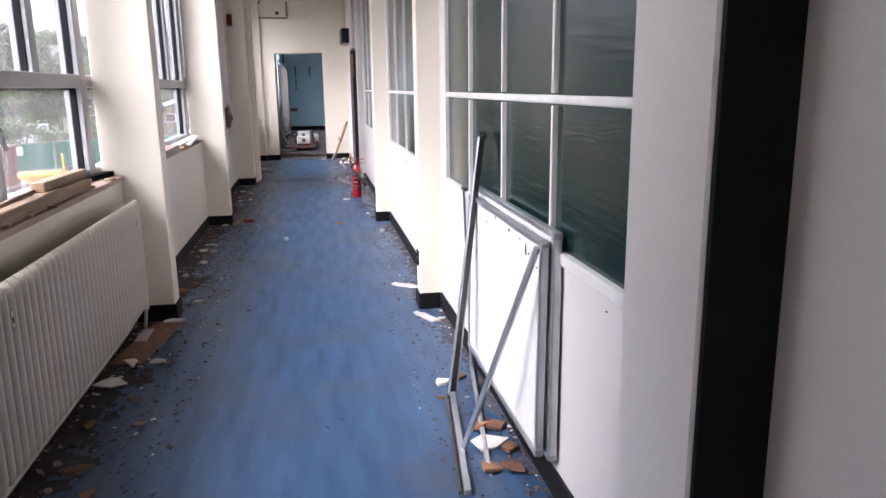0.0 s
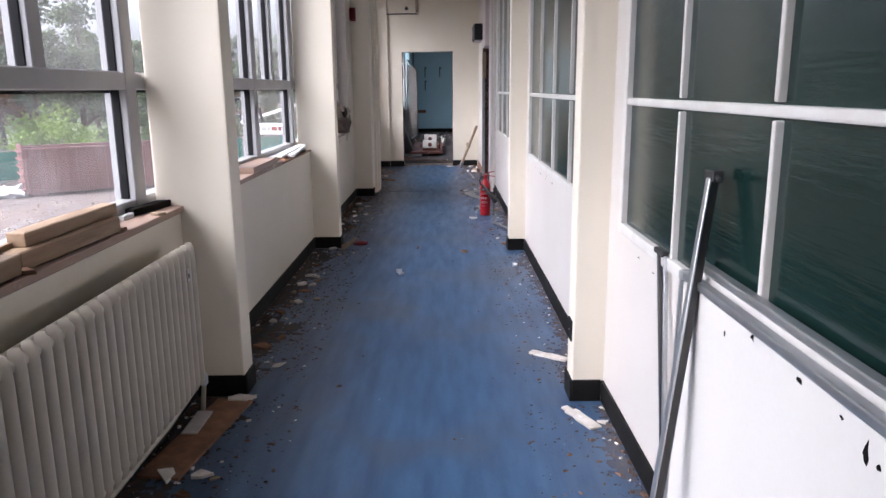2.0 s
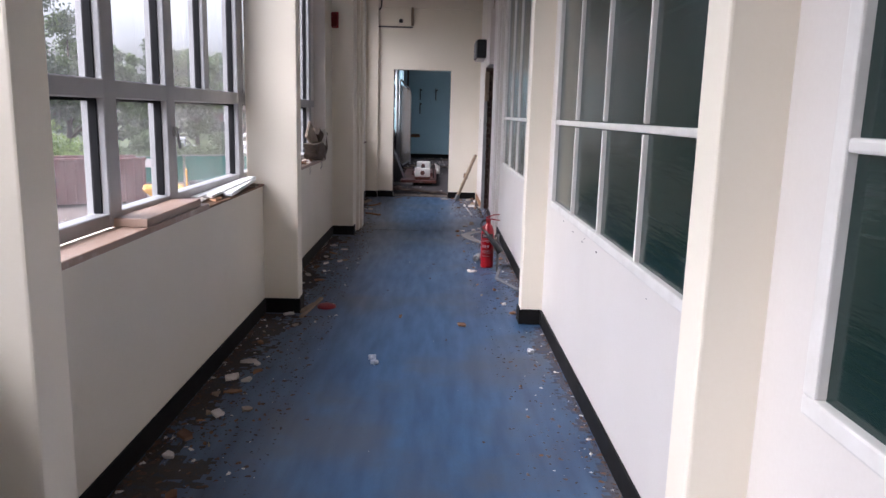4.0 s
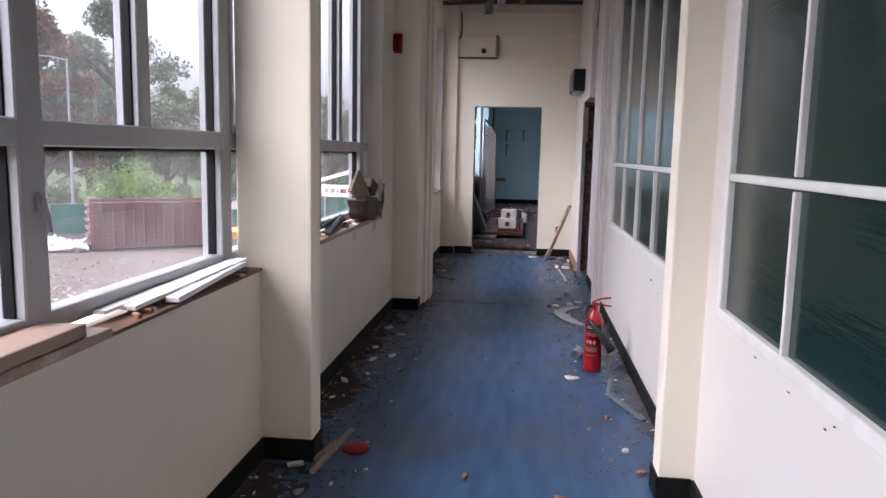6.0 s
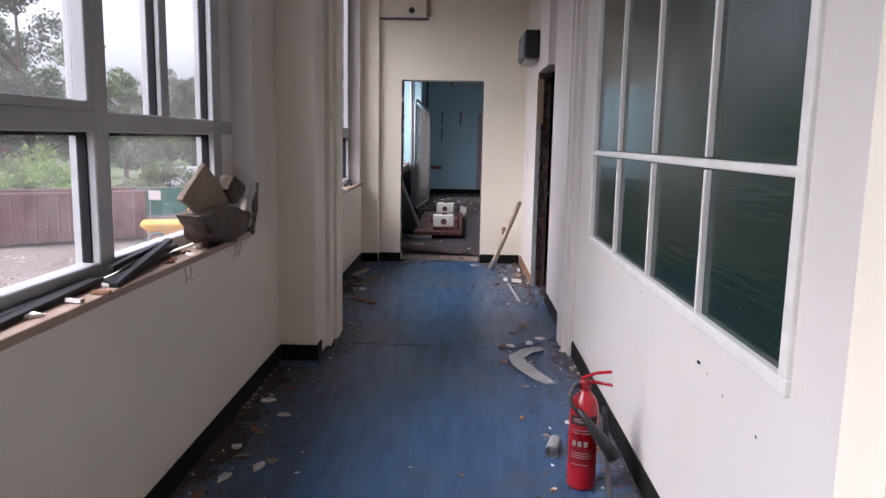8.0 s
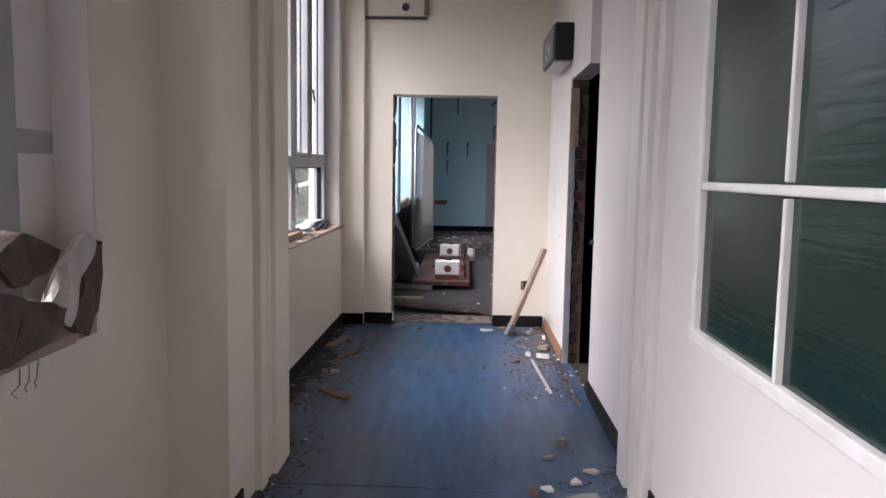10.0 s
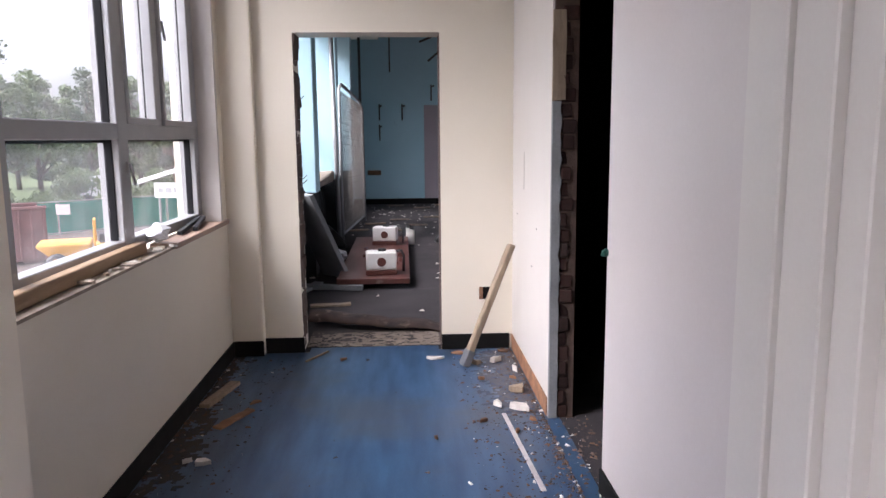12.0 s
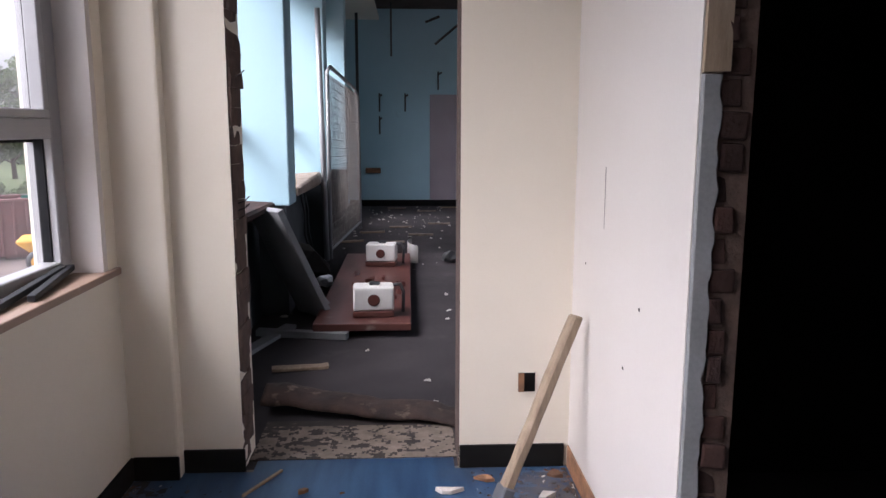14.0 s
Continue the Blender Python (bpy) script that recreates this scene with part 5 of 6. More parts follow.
wa = whiteboard(2.36, 3.52, 0.807, 0.659, 0.655, "white drywipe board in an aluminium frame against the partition")
wb = whiteboard(2.40, 3.54, 0.772, 0.628, 0.619, "scuffed white drywipe board in front of another board")
for t, d in ((wa, 0.036), (wb, 0.072)):
    for y in (0.25, 0.9):
        part("wall_bracket", B(-0.002, d - 0.002, y - 0.015, y + 0.015, -0.012, -0.001), "darksteel", t)
for y, z, a, b in ((2.83, 0.835, 0.020, 0.011), (2.60, 0.805, 0.011, 0.026), (2.565, 0.80, 0.008, 0.009), (2.535, 0.79, 0.012, 0.006), (3.05, 0.845, 0.012, 0.010), (2.47, 0.775, 0.010, 0.005), (2.68, 0.83, 0.008, 0.005), (3.2, 0.80, 0.006, 0.012)):
    ob = part("gouge", shard(random.Random(int(y * 100)), 1.0, 0.0012, 1.0, 7), "dark", wb)
    ob.matrix_basis = pose(0.0036, y - 2.40, z - 0.107, 0, -90, 0) @ Matrix.Diagonal((b, a, 1, 1))

st = thing("folding_stand", "folded aluminium easel stand leaning on the partition", "easel", (0, 0, 0))
part("leg", beam(bmesh.new(), (0.49, 3.31, 0.012), (0.662, 3.43, 1.20), 0.03, 0.022, bev=0.003, up=(0, 1, 0)), "darksteel", st, "dark square tube leg")
part("leg_edge", beam(bmesh.new(), (0.474, 3.298, 0.012), (0.646, 3.418, 1.195), 0.007, 0.026, bev=0.002, up=(0, 1, 0)), "steel", st, "bright aluminium edge of the leg")
part("leg", beam(bmesh.new(), (0.51, 3.325, 0.012), (0.655, 3.44, 1.10), 0.018, 0.016, bev=0.002, up=(0, 1, 0)), "steel", st)
part("clamp", B(0.645, 0.678, 3.395, 3.455, 1.185, 1.215, bev=0.004), "rubber", st, "black plastic clamp")
part("clamp_pin", tube(bmesh.new(), [(0.66, 3.40, 1.20), (0.645, 3.34, 1.198)], 0.006, 6), "rubber", st)
part("leg", beam(bmesh.new(), (0.665, 3.66, 0.012), (0.675, 3.90, 0.89), 0.016, 0.016, bev=0.002, up=(0, 1, 0)), "darksteel", st)
part("leg", beam(bmesh.new(), (0.645, 3.60, 0.012), (0.675, 3.83, 0.89), 0.014, 0.014, bev=0.002, up=(0, 1, 0)), "steel", st)
part("clamp", B(0.66, 0.684, 3.83, 3.92, 0.885, 0.905, bev=0.004), "rubber", st)
part("brace", beam(bmesh.new(), (0.43, 2.76, 0.012), (0.606, 2.385, 0.905), 0.014, 0.022, bev=0.002), "steel", st)
part("foot_rail", beam(bmesh.new(), (0.495, 3.33, 0.012), (0.385, 2.45, 0.012), 0.026, 0.022, bev=0.003), "steel", st)
part("foot_rail", beam(bmesh.new(), (0.46, 3.30, 0.010), (0.36, 2.46, 0.010), 0.012, 0.016, bev=0.002), "darksteel", st)
part("foot_rail", beam(bmesh.new(), (0.655, 3.64, 0.012), (0.50, 2.62, 0.012), 0.02, 0.02, bev=0.003), "steel", st)

# ---- fire extinguisher ----
fe = thing("fire_extinguisher", "red carbon dioxide fire extinguisher standing on the floor", "fire extinguisher", (0.44, 9.83, 0.0), 8)
part("cylinder", lathe(bmesh.new(), [(0.050, 0.0), (0.058, 0.006), (0.060, 0.02), (0.060, 0.33), (0.056, 0.36), (0.044, 0.39), (0.026, 0.41), (0.022, 0.425)], 28), "red", fe, smooth=True)
part("valve_body", lathe(bmesh.new(), [(0.02, 0.42), (0.024, 0.43), (0.024, 0.455), (0.016, 0.465)], 14), "lens", fe, "dark red valve head")
part("carry_handle", beam(bmesh.new(), (-0.01, 0.0, 0.462), (0.105, -0.03, 0.448), 0.022, 0.008, bev=0.002), "red", fe)
part("squeeze_lever", beam(beam(bmesh.new(), (-0.02, 0, 0.47), (0.04, -0.012, 0.495), 0.022, 0.008, bev=0.002), (0.04, -0.012, 0.495), (0.10, -0.03, 0.505), 0.022, 0.008, bev=0.002), "red", fe)
part("hose", tube(bmesh.new(), [(-0.02, 0, 0.445), (-0.055, -0.015, 0.44), (-0.075, -0.03, 0.41), (-0.068, -0.05, 0.37), (-0.035, -0.066, 0.335)], 0.010, 8), "rubber", fe, smooth=True)
horn = part("discharge_horn", tube(bmesh.new(), [(-0.045, -0.068, 0.36), (0.0, -0.080, 0.30), (0.06, -0.088, 0.225), (0.105, -0.092, 0.165)], [0.011, 0.018, 0.027, 0.033], 14), "rubber", fe, "black discharge horn", smooth=True)


def wrap(name, a0, a1, z0, z1, r, material, parent, label=""):
    bm = bmesh.new()
    cols = [[bm.verts.new((r * math.cos(radians(a)), r * math.sin(radians(a)), z)) for z in (z0, z1)] for a in [a0 + (a1 - a0) * i / 10 for i in range(11)]]
    for c, d in zip(cols, cols[1:]):
        bm.faces.new((c[0], d[0], d[1], c[1]))
    bmesh.ops.solidify(bm, geom=list(bm.faces), thickness=0.0006)
    return part(name, bm, material, parent, label)


lab = wrap("label", -165, -50, 0.285, 0.325, 0.0609, "rubber", fe, "black band with white lettering bars")
for z in (0.298, 0.308):
    wrap("text_bar", -150, -95, z, z + 0.005, 0.0618, "label", lab)
lab = wrap("label", -165, -45, 0.10, 0.275, 0.0609, "red", fe, "red instruction label")
for z, a, b in ((0.262, -155, -70), (0.25, -155, -80), (0.165, -155, -80), (0.155, -155, -72), (0.145, -155, -76), (0.115, -150, -85)):
    wrap("text_bar", a, b, z, z + 0.0035, 0.0618, "label", lab)
for a in (-150, -128, -104):
    wrap("pictogram", a, a + 15, 0.195, 0.218, 0.0618, "label", lab)
rod = thing("metal_rod", "dark flat metal bar beside the extinguisher", "metal bar", (0.52, 9.66, 0.0))
part("bar", beam(bmesh.new(), (0.0, -0.05, 0.006), (0.03, 0.30, 0.30), 0.022, 0.008, bev=0.002), "darksteel", rod)

# ---- loose things on the corridor floor ----


def lay(name, x, y, size, thick, material, label, category, seed, rz=0.0, stretch=1.0, group="", tilt=0.0, corners=5):
    ob = part(name, shard(random.Random(seed), size, thick, stretch, corners), material)
    ob.matrix_basis = pose(x, y, 0.002 + abs(tilt) * size * 0.012, tilt, 0, rz)
    return tagged(ob, label, category, group)


def on_floor(name, p, q, w, h, material, label, category, group="", rough=0.0, seed=1.0):
    return plank(name, (p[0], p[1], h / 2 + 0.001), (q[0], q[1], h / 2 + 0.001), w, h, material, label, category, group, rough, seed)


on_floor("hardboard_sheet", (-1.13, 4.02), (-1.03, 4.72), 0.17, 0.012, "chip", "brown hardboard offcut lying under the radiator", "board", "", 0.002, 3)
lay("plaster_piece", -1.01, 4.73, 0.11, 0.012, "plaster", "white broken plaster piece by the pier foot", "plaster", 51, 20, 0.5, "plaster pieces on the floor", 4)
tagged(part("paper_sheet", B(-1.16, -1.09, 4.36, 4.58, 0.014, 0.020, bev=0.002), "label"), "white card slipped under the radiator", "card")
lay("plaster_piece", -1.10, 4.05, 0.09, 0.012, "plaster", "white broken plaster piece under the radiator", "plaster", 52, -30, 0.7, "plaster pieces on the floor", 6)
lay("plaster_piece", -0.98, 4.03, 0.06, 0.012, "plaster", "white broken plaster piece on the vinyl", "plaster", 53, 10, 0.8, "plaster pieces on the floor")
lay("plaster_piece", -1.12, 3.75, 0.13, 0.008, "plaster", "white curled plaster skin by the skirting", "plaster", 54, 60, 0.5, "plaster pieces on the floor", 8)
lay("plaster_piece", -0.93, 5.16, 0.06, 0.008, "plaster", "small white plaster piece on the vinyl", "plaster", 55, 60, 0.6, "plaster pieces on the floor")
on_floor("plaster_sliver", (0.43, 5.33), (0.61, 5.20), 0.045, 0.014, "plaster", "long white plaster sliver by the pier", "plaster", "plaster pieces on the floor", 0.004, 5)
on_floor("plaster_sliver", (0.52, 4.58), (0.60, 4.40), 0.06, 0.010, "plaster", "white plaster sliver by the pier foot", "plaster", "plaster pieces on the floor", 0.006, 6)
on_floor("plaster_sliver", (0.50, 4.62), (0.56, 4.50), 0.03, 0.010, "plaster", "white plaster sliver by the pier foot", "plaster", "plaster pieces on the floor", 0.006, 7)
lay("plaster_piece", 0.64, 4.46, 0.04, 0.008, "plaster", "small white plaster piece by the pier foot", "plaster", 56, 0, 0.5, "plaster pieces on the floor")
lay("plaster_piece", 0.47, 3.46, 0.06, 0.014, "plaster", "white plaster piece by the easel foot", "plaster", 57, 30, 0.7, "plaster pieces on the floor", 3)
lay("brick_flake", 0.57, 3.50, 0.065, 0.014, "chip", "orange-brown wall flake by the easel foot", "wall flake", 58, 40, 0.7, "wall flakes on the floor", 5)
lay("brick_flake", 0.44, 3.28, 0.035, 0.01, "chip", "orange-brown wall flake by the easel foot", "wall flake", 59, 0, 0.7, "wall flakes on the floor")
lay("plaster_piece", 0.555, 2.80, 0.11, 0.008, "plaster", "broken plaster piece behind the easel", "plaster", 60, 20, 0.7, "plaster pieces on the floor", 5)
for k, (x, y) in enumerate(((0.60, 2.95), (0.62, 2.74), (0.50, 2.62), (0.60, 2.60), (0.53, 2.95))):
    lay("brick_flake", x, y, 0.075, 0.012, "chip", "orange-brown wall flake behind the easel", "wall flake", 61 + k, k * 50, 0.7, "wall flakes on the floor", 8)
# left side, second and third bays
red_lamp = thing("red_lamp_lens", "dark red plastic lamp lens lying on the vinyl", "lamp lens", (-0.83, 8.28, 0.0))
part("lens", lathe(bmesh.new(), [(0.070, 0.0), (0.068, 0.012), (0.05, 0.022), (0.016, 0.026)], 20), "lens", red_lamp, smooth=True)
for p, q in (((-0.96, 7.98), (-0.90, 8.50)), ((-0.99, 8.10), (-0.93, 8.33))):
    on_floor("wood_strip", p, q, 0.025, 0.018, "oldwood", "pale split wood strip by the pier foot", "timber", "wood strips on the floor", 0.002, p[1])
for k, (x, y, s) in enumerate(((-1.02, 8.18, 0.07), (-1.06, 8.05, 0.05), (-1.10, 6.80, 0.09), (-1.03, 7.02, 0.05), (-1.09, 7.05, 0.06), (-1.02, 6.78, 0.07), (-1.05, 6.35, 0.06), (-1.12, 5.9, 0.05), (-1.1, 10.1, 0.05), (-1.06, 9.8, 0.06), (-1.02, 9.45, 0.04), (-1.12, 10.7, 0.06), (-0.98, 10.5, 0.05), (-0.94, 9.9, 0.05), (-1.14, 9.3, 0.05))):
    lay("plaster_piece", x, y, s, 0.012, "plaster", "broken plaster piece by the skirting", "plaster", 70 + k, k * 47, 0.65, "plaster pieces on the floor", 4)
for k, (x, y, s) in enumerate(((-1.08, 5.45, 0.09), (-1.0, 5.6, 0.06), (-1.12, 6.1, 0.08), (-1.05, 6.6, 0.07), (-1.0, 6.9, 0.05), (-1.1, 7.4, 0.06), (-1.02, 9.1, 0.05), (-1.12, 9.6, 0.07), (-1.08, 10.3, 0.06), (-1.05, 10.9, 0.06), (-1.1, 3.3, 0.07), (-0.98, 3.55, 0.05), (-1.05, 2.9, 0.08), (-0.95, 2.7, 0.06), (-1.0, 3.9, 0.05))):
    lay("wood_flake", x, y, s, 0.012, "chip", "orange-brown splintered wood flake by the skirting", "wood flake", 100 + k, k * 61, 0.55, "wood flakes on the floor", 5)
rr = random.Random(77)
for k in range(52):
    west = k < 36
    x = XL + 0.05 + 0.30 * rr.random() ** 1.8 if west else XR - 0.05 - 0.34 * rr.random() ** 1.6
    y = rr.choice((rr.uniform(5.1, 7.9), rr.uniform(8.4, 11.2), rr.uniform(2.4, 4.6))) if west else rr.uniform(8.4, 11.8)
    if west:
        x = min(x, -0.86)
    m = rr.choice(("chip", "plaster", "render", "oldwood"))
    lay("wall_scrap", x, y, rr.uniform(0.016, 0.042), rr.uniform(0.005, 0.012), m, {"chip": "brown splinter of wood by the skirting", "plaster": "white chip of plaster by the skirting", "render": "grey-brown mortar crumb by the skirting", "oldwood": "pale split wood chip by the skirting"}[m], "scrap", 500 + k, rr.uniform(0, 180), rr.uniform(0.3, 0.8), "scraps along the wall foot", rr.uniform(0, 8), rr.choice((4, 5)))
# middle of the floor
for k, (x, y, s, m) in enumerate(((0.14, 7.88, 0.06, "chip"), (-0.28, 8.04, 0.035, "chip"), (0.285, 9.59, 0.07, "plaster"), (0.48, 8.45, 0.04, "plaster"), (0.44, 8.9, 0.03, "chip"), (0.52, 8.2, 0.035, "chip"), (0.25, 10.56, 0.03, "chip"), (0.22, 11.53, 0.035, "chip"), (0.40, 10.2, 0.03, "chip"), (0.50, 10.5, 0.05, "plaster"), (0.42, 11.98, 0.06, "plaster"), (0.28, 11.9, 0.05, "plaster"), (0.33, 12.25, 0.05, "insul"), (0.22, 11.85, 0.05, "chip"), (0.52, 12.1, 0.05, "plaster"))):
    lay("wall_flake", x, y, s, 0.014, m, "broken flake of wall lining on the vinyl", "wall flake", 130 + k, k * 77, 0.6, "wall flakes on the floor", 3)
for k, (x, y) in enumerate(((-0.38, 7.08), (0.54, 7.33), (-0.40, 7.16))):
    tw = thing("metal_fitting", "small bright metal fitting dropped on the vinyl", "metal fitting", (x, y, 0), k * 50, group="metal fittings on the floor")
    part("sleeve", tube(bmesh.new(), [(-0.022, 0, 0.013), (0.022, 0, 0.013)], 0.012, 10), "steel", tw, smooth=True)
    part("flange", B(-0.006, 0.006, -0.022, 0.022, 0.0, 0.03, bev=0.002), "steel", tw)
tr = thing("bent_trim", "bent grey metal trim lying by the skirting", "metal trim", (0, 0, 0))
part("trim_length", beam(beam(bmesh.new(), (0.64, 8.88, 0.012), (0.49, 9.30, 0.014), 0.035, 0.014, bev=0.003), (0.49, 9.30, 0.014), (0.53, 9.50, 0.05), 0.03, 0.010, bev=0.003), "zinc", tr)
pc = thing("cut_panel_edge", "flat grey-white boomerang offcut of panel on the vinyl", "panel offcut", (0, 0, 0))
bm = bmesh.new()
rows = []
for i in range(13):
    u = i / 12
    x = 0.475 * (1 - u) ** 2 + 2 * 0.13 * u * (1 - u) + 0.50 * u * u
    y = 11.12 * (1 - u) ** 2 + 2 * 11.70 * u * (1 - u) + 11.82 * u * u
    w = 0.04 + 0.085 * math.sin(math.pi * min(1, 0.12 + u * 0.85)) + (0.012 if i % 4 == 1 else 0)
    nx, ny = (-0.96, -0.28) if u < 0.4 else ((-0.85, 0.52) if u < 0.65 else (-0.25, 0.97))
    rows.append([bm.verts.new((x + nx * w * e, y + ny * w * e * 1.3, 0.005 + 0.012 * math.sin(u * 5) ** 2 + 0.004 * e)) for e in (-0.5, 0.0, 0.5)])
for a, b in zip(rows, rows[1:]):
    for k in range(2):
        bm.faces.new((a[k], b[k], b[k + 1], a[k + 1]))
bmesh.ops.recalc_face_normals(bm, faces=bm.faces)
bmesh.ops.solidify(bm, geom=list(bm.faces), thickness=-0.004)
part("panel_strip", bm, "insul_pale", pc)
pipe = thing("pipe_offcut", "short grey plastic pipe offcut on the vinyl", "pipe", (0.365, 10.15, 0.03), 75)
part("pipe_wall", tube(bmesh.new(), [(-0.07, 0, 0), (0.07, 0, 0)], 0.03, 14, caps=False), "galv", pipe, smooth=True)
# beyond the frame
on_floor("white_strip", (0.415, 14.20), (0.465, 13.35), 0.022, 0.004, "label", "thin white plastic strip lying on the vinyl", "plastic strip")
on_floor("wood_splinter", (-1.02, 13.30), (-0.82, 13.12), 0.05, 0.016, "chip", "curved orange-brown wood splinter on the vinyl", "wood flake", "", 0.006, 5)
on_floor("wood_splinter", (-1.04, 14.10), (-0.92, 14.35), 0.05, 0.012, "chip", "orange-brown wood splinter on the vinyl", "wood flake", "", 0.006, 6)
on_floor("broken_batten", (-1.18, 14.40), (-1.10, 14.78), 0.06, 0.022, "oldwood", "short broken batten by the skirting", "timber", "", 0.003, 7)
lay("wood_flake", -0.92, 14.46, 0.06, 0.01, "chip", "orange-brown wood flake on the vinyl", "wood flake", 160, 30, 0.5)
lay("plaster_piece", -1.0, 13.70, 0.05, 0.02, "plaster", "white plaster lump on the vinyl", "plaster", 161, 0, 0.6, "plaster pieces on the floor")
lay("plaster_piece", -1.08, 13.72, 0.03, 0.02, "plaster", "white plaster lump on the vinyl", "plaster", 162, 40, 0.6, "plaster pieces on the floor")
on_floor("wood_strip", (-0.74, 15.18), (-0.62, 15.40), 0.012, 0.010, "wood", "thin pale wood strip by the opening", "timber", "wood strips on the floor")
lay("plaster_piece", 0.10, 15.18, 0.09, 0.02, "plaster", "grey broken board piece before the opening", "plaster", 163, 8, 0.3, "plaster pieces on the floor")
for k, (x, y, s, m) in enumerate(((0.345, 15.05, 0.05, "oldwood"), (0.48, 15.10, 0.06, "plaster"), (0.40, 14.30, 0.05, "plaster"), (0.50, 14.24, 0.065, "plaster"), (0.53, 14.52, 0.075, "oldwood"), (0.58, 14.9, 0.05, "plaster"), (0.55, 14.75, 0.03, "chip"), (0.30, 14.1, 0.03, "chip"), (0.45, 13.95, 0.025, "chip"), (0.55, 14.1, 0.03, "chip"), (0.36, 14.75, 0.03, "chip"), (-0.5, 15.2, 0.03, "chip"), (0.05, 13.9, 0.02, "chip"), (0.25, 15.28, 0.05, "chip"), (0.56, 15.3, 0.05, "chip"))):
    lay("rubble_piece", x, y, s, 0.03 if m != "chip" else 0.015, m, "broken rubble piece on the vinyl by the end wall", "rubble", 180 + k, k * 53, 0.7, "rubble by the end wall", 5)
lay("rubble_piece", 0.42, 12.45, 0.035, 0.035, "render", "lump of mortar on the vinyl", "rubble", 210, 0, 0.8)


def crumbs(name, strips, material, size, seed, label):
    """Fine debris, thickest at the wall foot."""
    r = random.Random(seed)
    verts, faces = [], []
    for x0, x1, y0, y1, n, one_side in strips:
        for _ in range(n):
            u = r.random() ** 3.4 if one_side else r.random()
            x, y = x0 + (x1 - x0) * u, r.uniform(y0, y1)
            s = size * (0.25 + r.random() ** 3 * 1.6)
            a = r.uniform(0, 6.28)
            ca, sa = math.cos(a), math.sin(a)
            c = len(verts)
            for i, j, z in ((-1, -0.6, 0), (1, -0.4, 0), (0.7, 0.6, 0), (-0.6, 0.5, 0), (-0.5, -0.2, 0.5), (0.5, 0.1, 0.7)):
                i, j = i * s * r.uniform(0.7, 1.2), j * s * r.uniform(0.7, 1.2)
                verts.append((x + i * ca - j * sa, y + i * sa + j * ca, 0.001 + z * s * r.uniform(0.4, 1)))
            faces += [tuple(c + i for i in f) for f in ((0, 1, 5, 4), (1, 2, 5), (2, 3, 4, 5), (3, 0, 4), (3, 2, 1, 0))]
    me = bpy.data.meshes.new(name)
    me.from_pydata(verts, [], faces)
    me.materials.append(M[material])
    return tagged(new(name, me), label, "debris", kind="stuff")


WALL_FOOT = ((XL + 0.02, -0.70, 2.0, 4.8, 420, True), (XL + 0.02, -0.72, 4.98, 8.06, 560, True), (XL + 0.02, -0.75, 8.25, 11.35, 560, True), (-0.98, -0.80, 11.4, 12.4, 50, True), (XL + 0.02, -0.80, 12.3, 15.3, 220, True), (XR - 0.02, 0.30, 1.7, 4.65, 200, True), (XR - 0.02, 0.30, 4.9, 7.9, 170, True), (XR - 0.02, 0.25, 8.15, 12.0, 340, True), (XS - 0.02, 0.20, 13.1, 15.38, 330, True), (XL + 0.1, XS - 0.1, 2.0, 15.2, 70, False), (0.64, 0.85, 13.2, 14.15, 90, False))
crumbs("plaster_crumbs", [(a, b, c, d, n // 3, o) for a, b, c, d, n, o in WALL_FOOT], "plaster", 0.009, 1, "fine white plaster crumbs along the wall foot")
crumbs("wood_crumbs", WALL_FOOT, "chip", 0.009, 2, "fine brown splinters along the wall foot")
crumbs("mortar_crumbs", WALL_FOOT, "render_dark", 0.010, 3, "fine grey mortar crumbs along the wall foot")
# Dense dark crumbs: gritty dirt, plus darkening for the shaded wall foot.
crumbs("dirt_shade_crumbs", [(a, b, c, d, n * 7, o) for a, b, c, d, n, o in WALL_FOOT if o], "dirt", 0.0055, 8, "dark gritty dirt that also paints in shade along the wall foot")
crumbs("room_crumbs", ((-1.2, 0.6, 22.5, 26.4, 170, False), (-1.2, 0.4, 15.8, 22.5, 45, False)), "plaster", 0.02, 4, "pale scraps strewn over the carpet")


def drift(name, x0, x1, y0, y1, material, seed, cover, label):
    """Ragged trodden dirt film thinning from wall foot at x0; grime adds painted shade."""
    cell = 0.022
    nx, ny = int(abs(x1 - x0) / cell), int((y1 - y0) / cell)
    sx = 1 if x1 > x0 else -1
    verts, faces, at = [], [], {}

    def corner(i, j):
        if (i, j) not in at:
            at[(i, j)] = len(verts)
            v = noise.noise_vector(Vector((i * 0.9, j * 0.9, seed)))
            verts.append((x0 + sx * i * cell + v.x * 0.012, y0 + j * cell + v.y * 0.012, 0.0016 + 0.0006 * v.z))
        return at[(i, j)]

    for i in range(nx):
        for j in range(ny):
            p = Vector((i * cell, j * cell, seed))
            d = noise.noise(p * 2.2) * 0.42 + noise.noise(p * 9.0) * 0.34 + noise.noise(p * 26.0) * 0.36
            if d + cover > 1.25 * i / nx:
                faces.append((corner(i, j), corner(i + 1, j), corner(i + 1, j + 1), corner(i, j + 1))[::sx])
    me = bpy.data.meshes.new(name)
    me.from_pydata(verts, [], faces)
    me.materials.append(M[material])
    return tagged(new(name, me), label, "debris", kind="stuff")


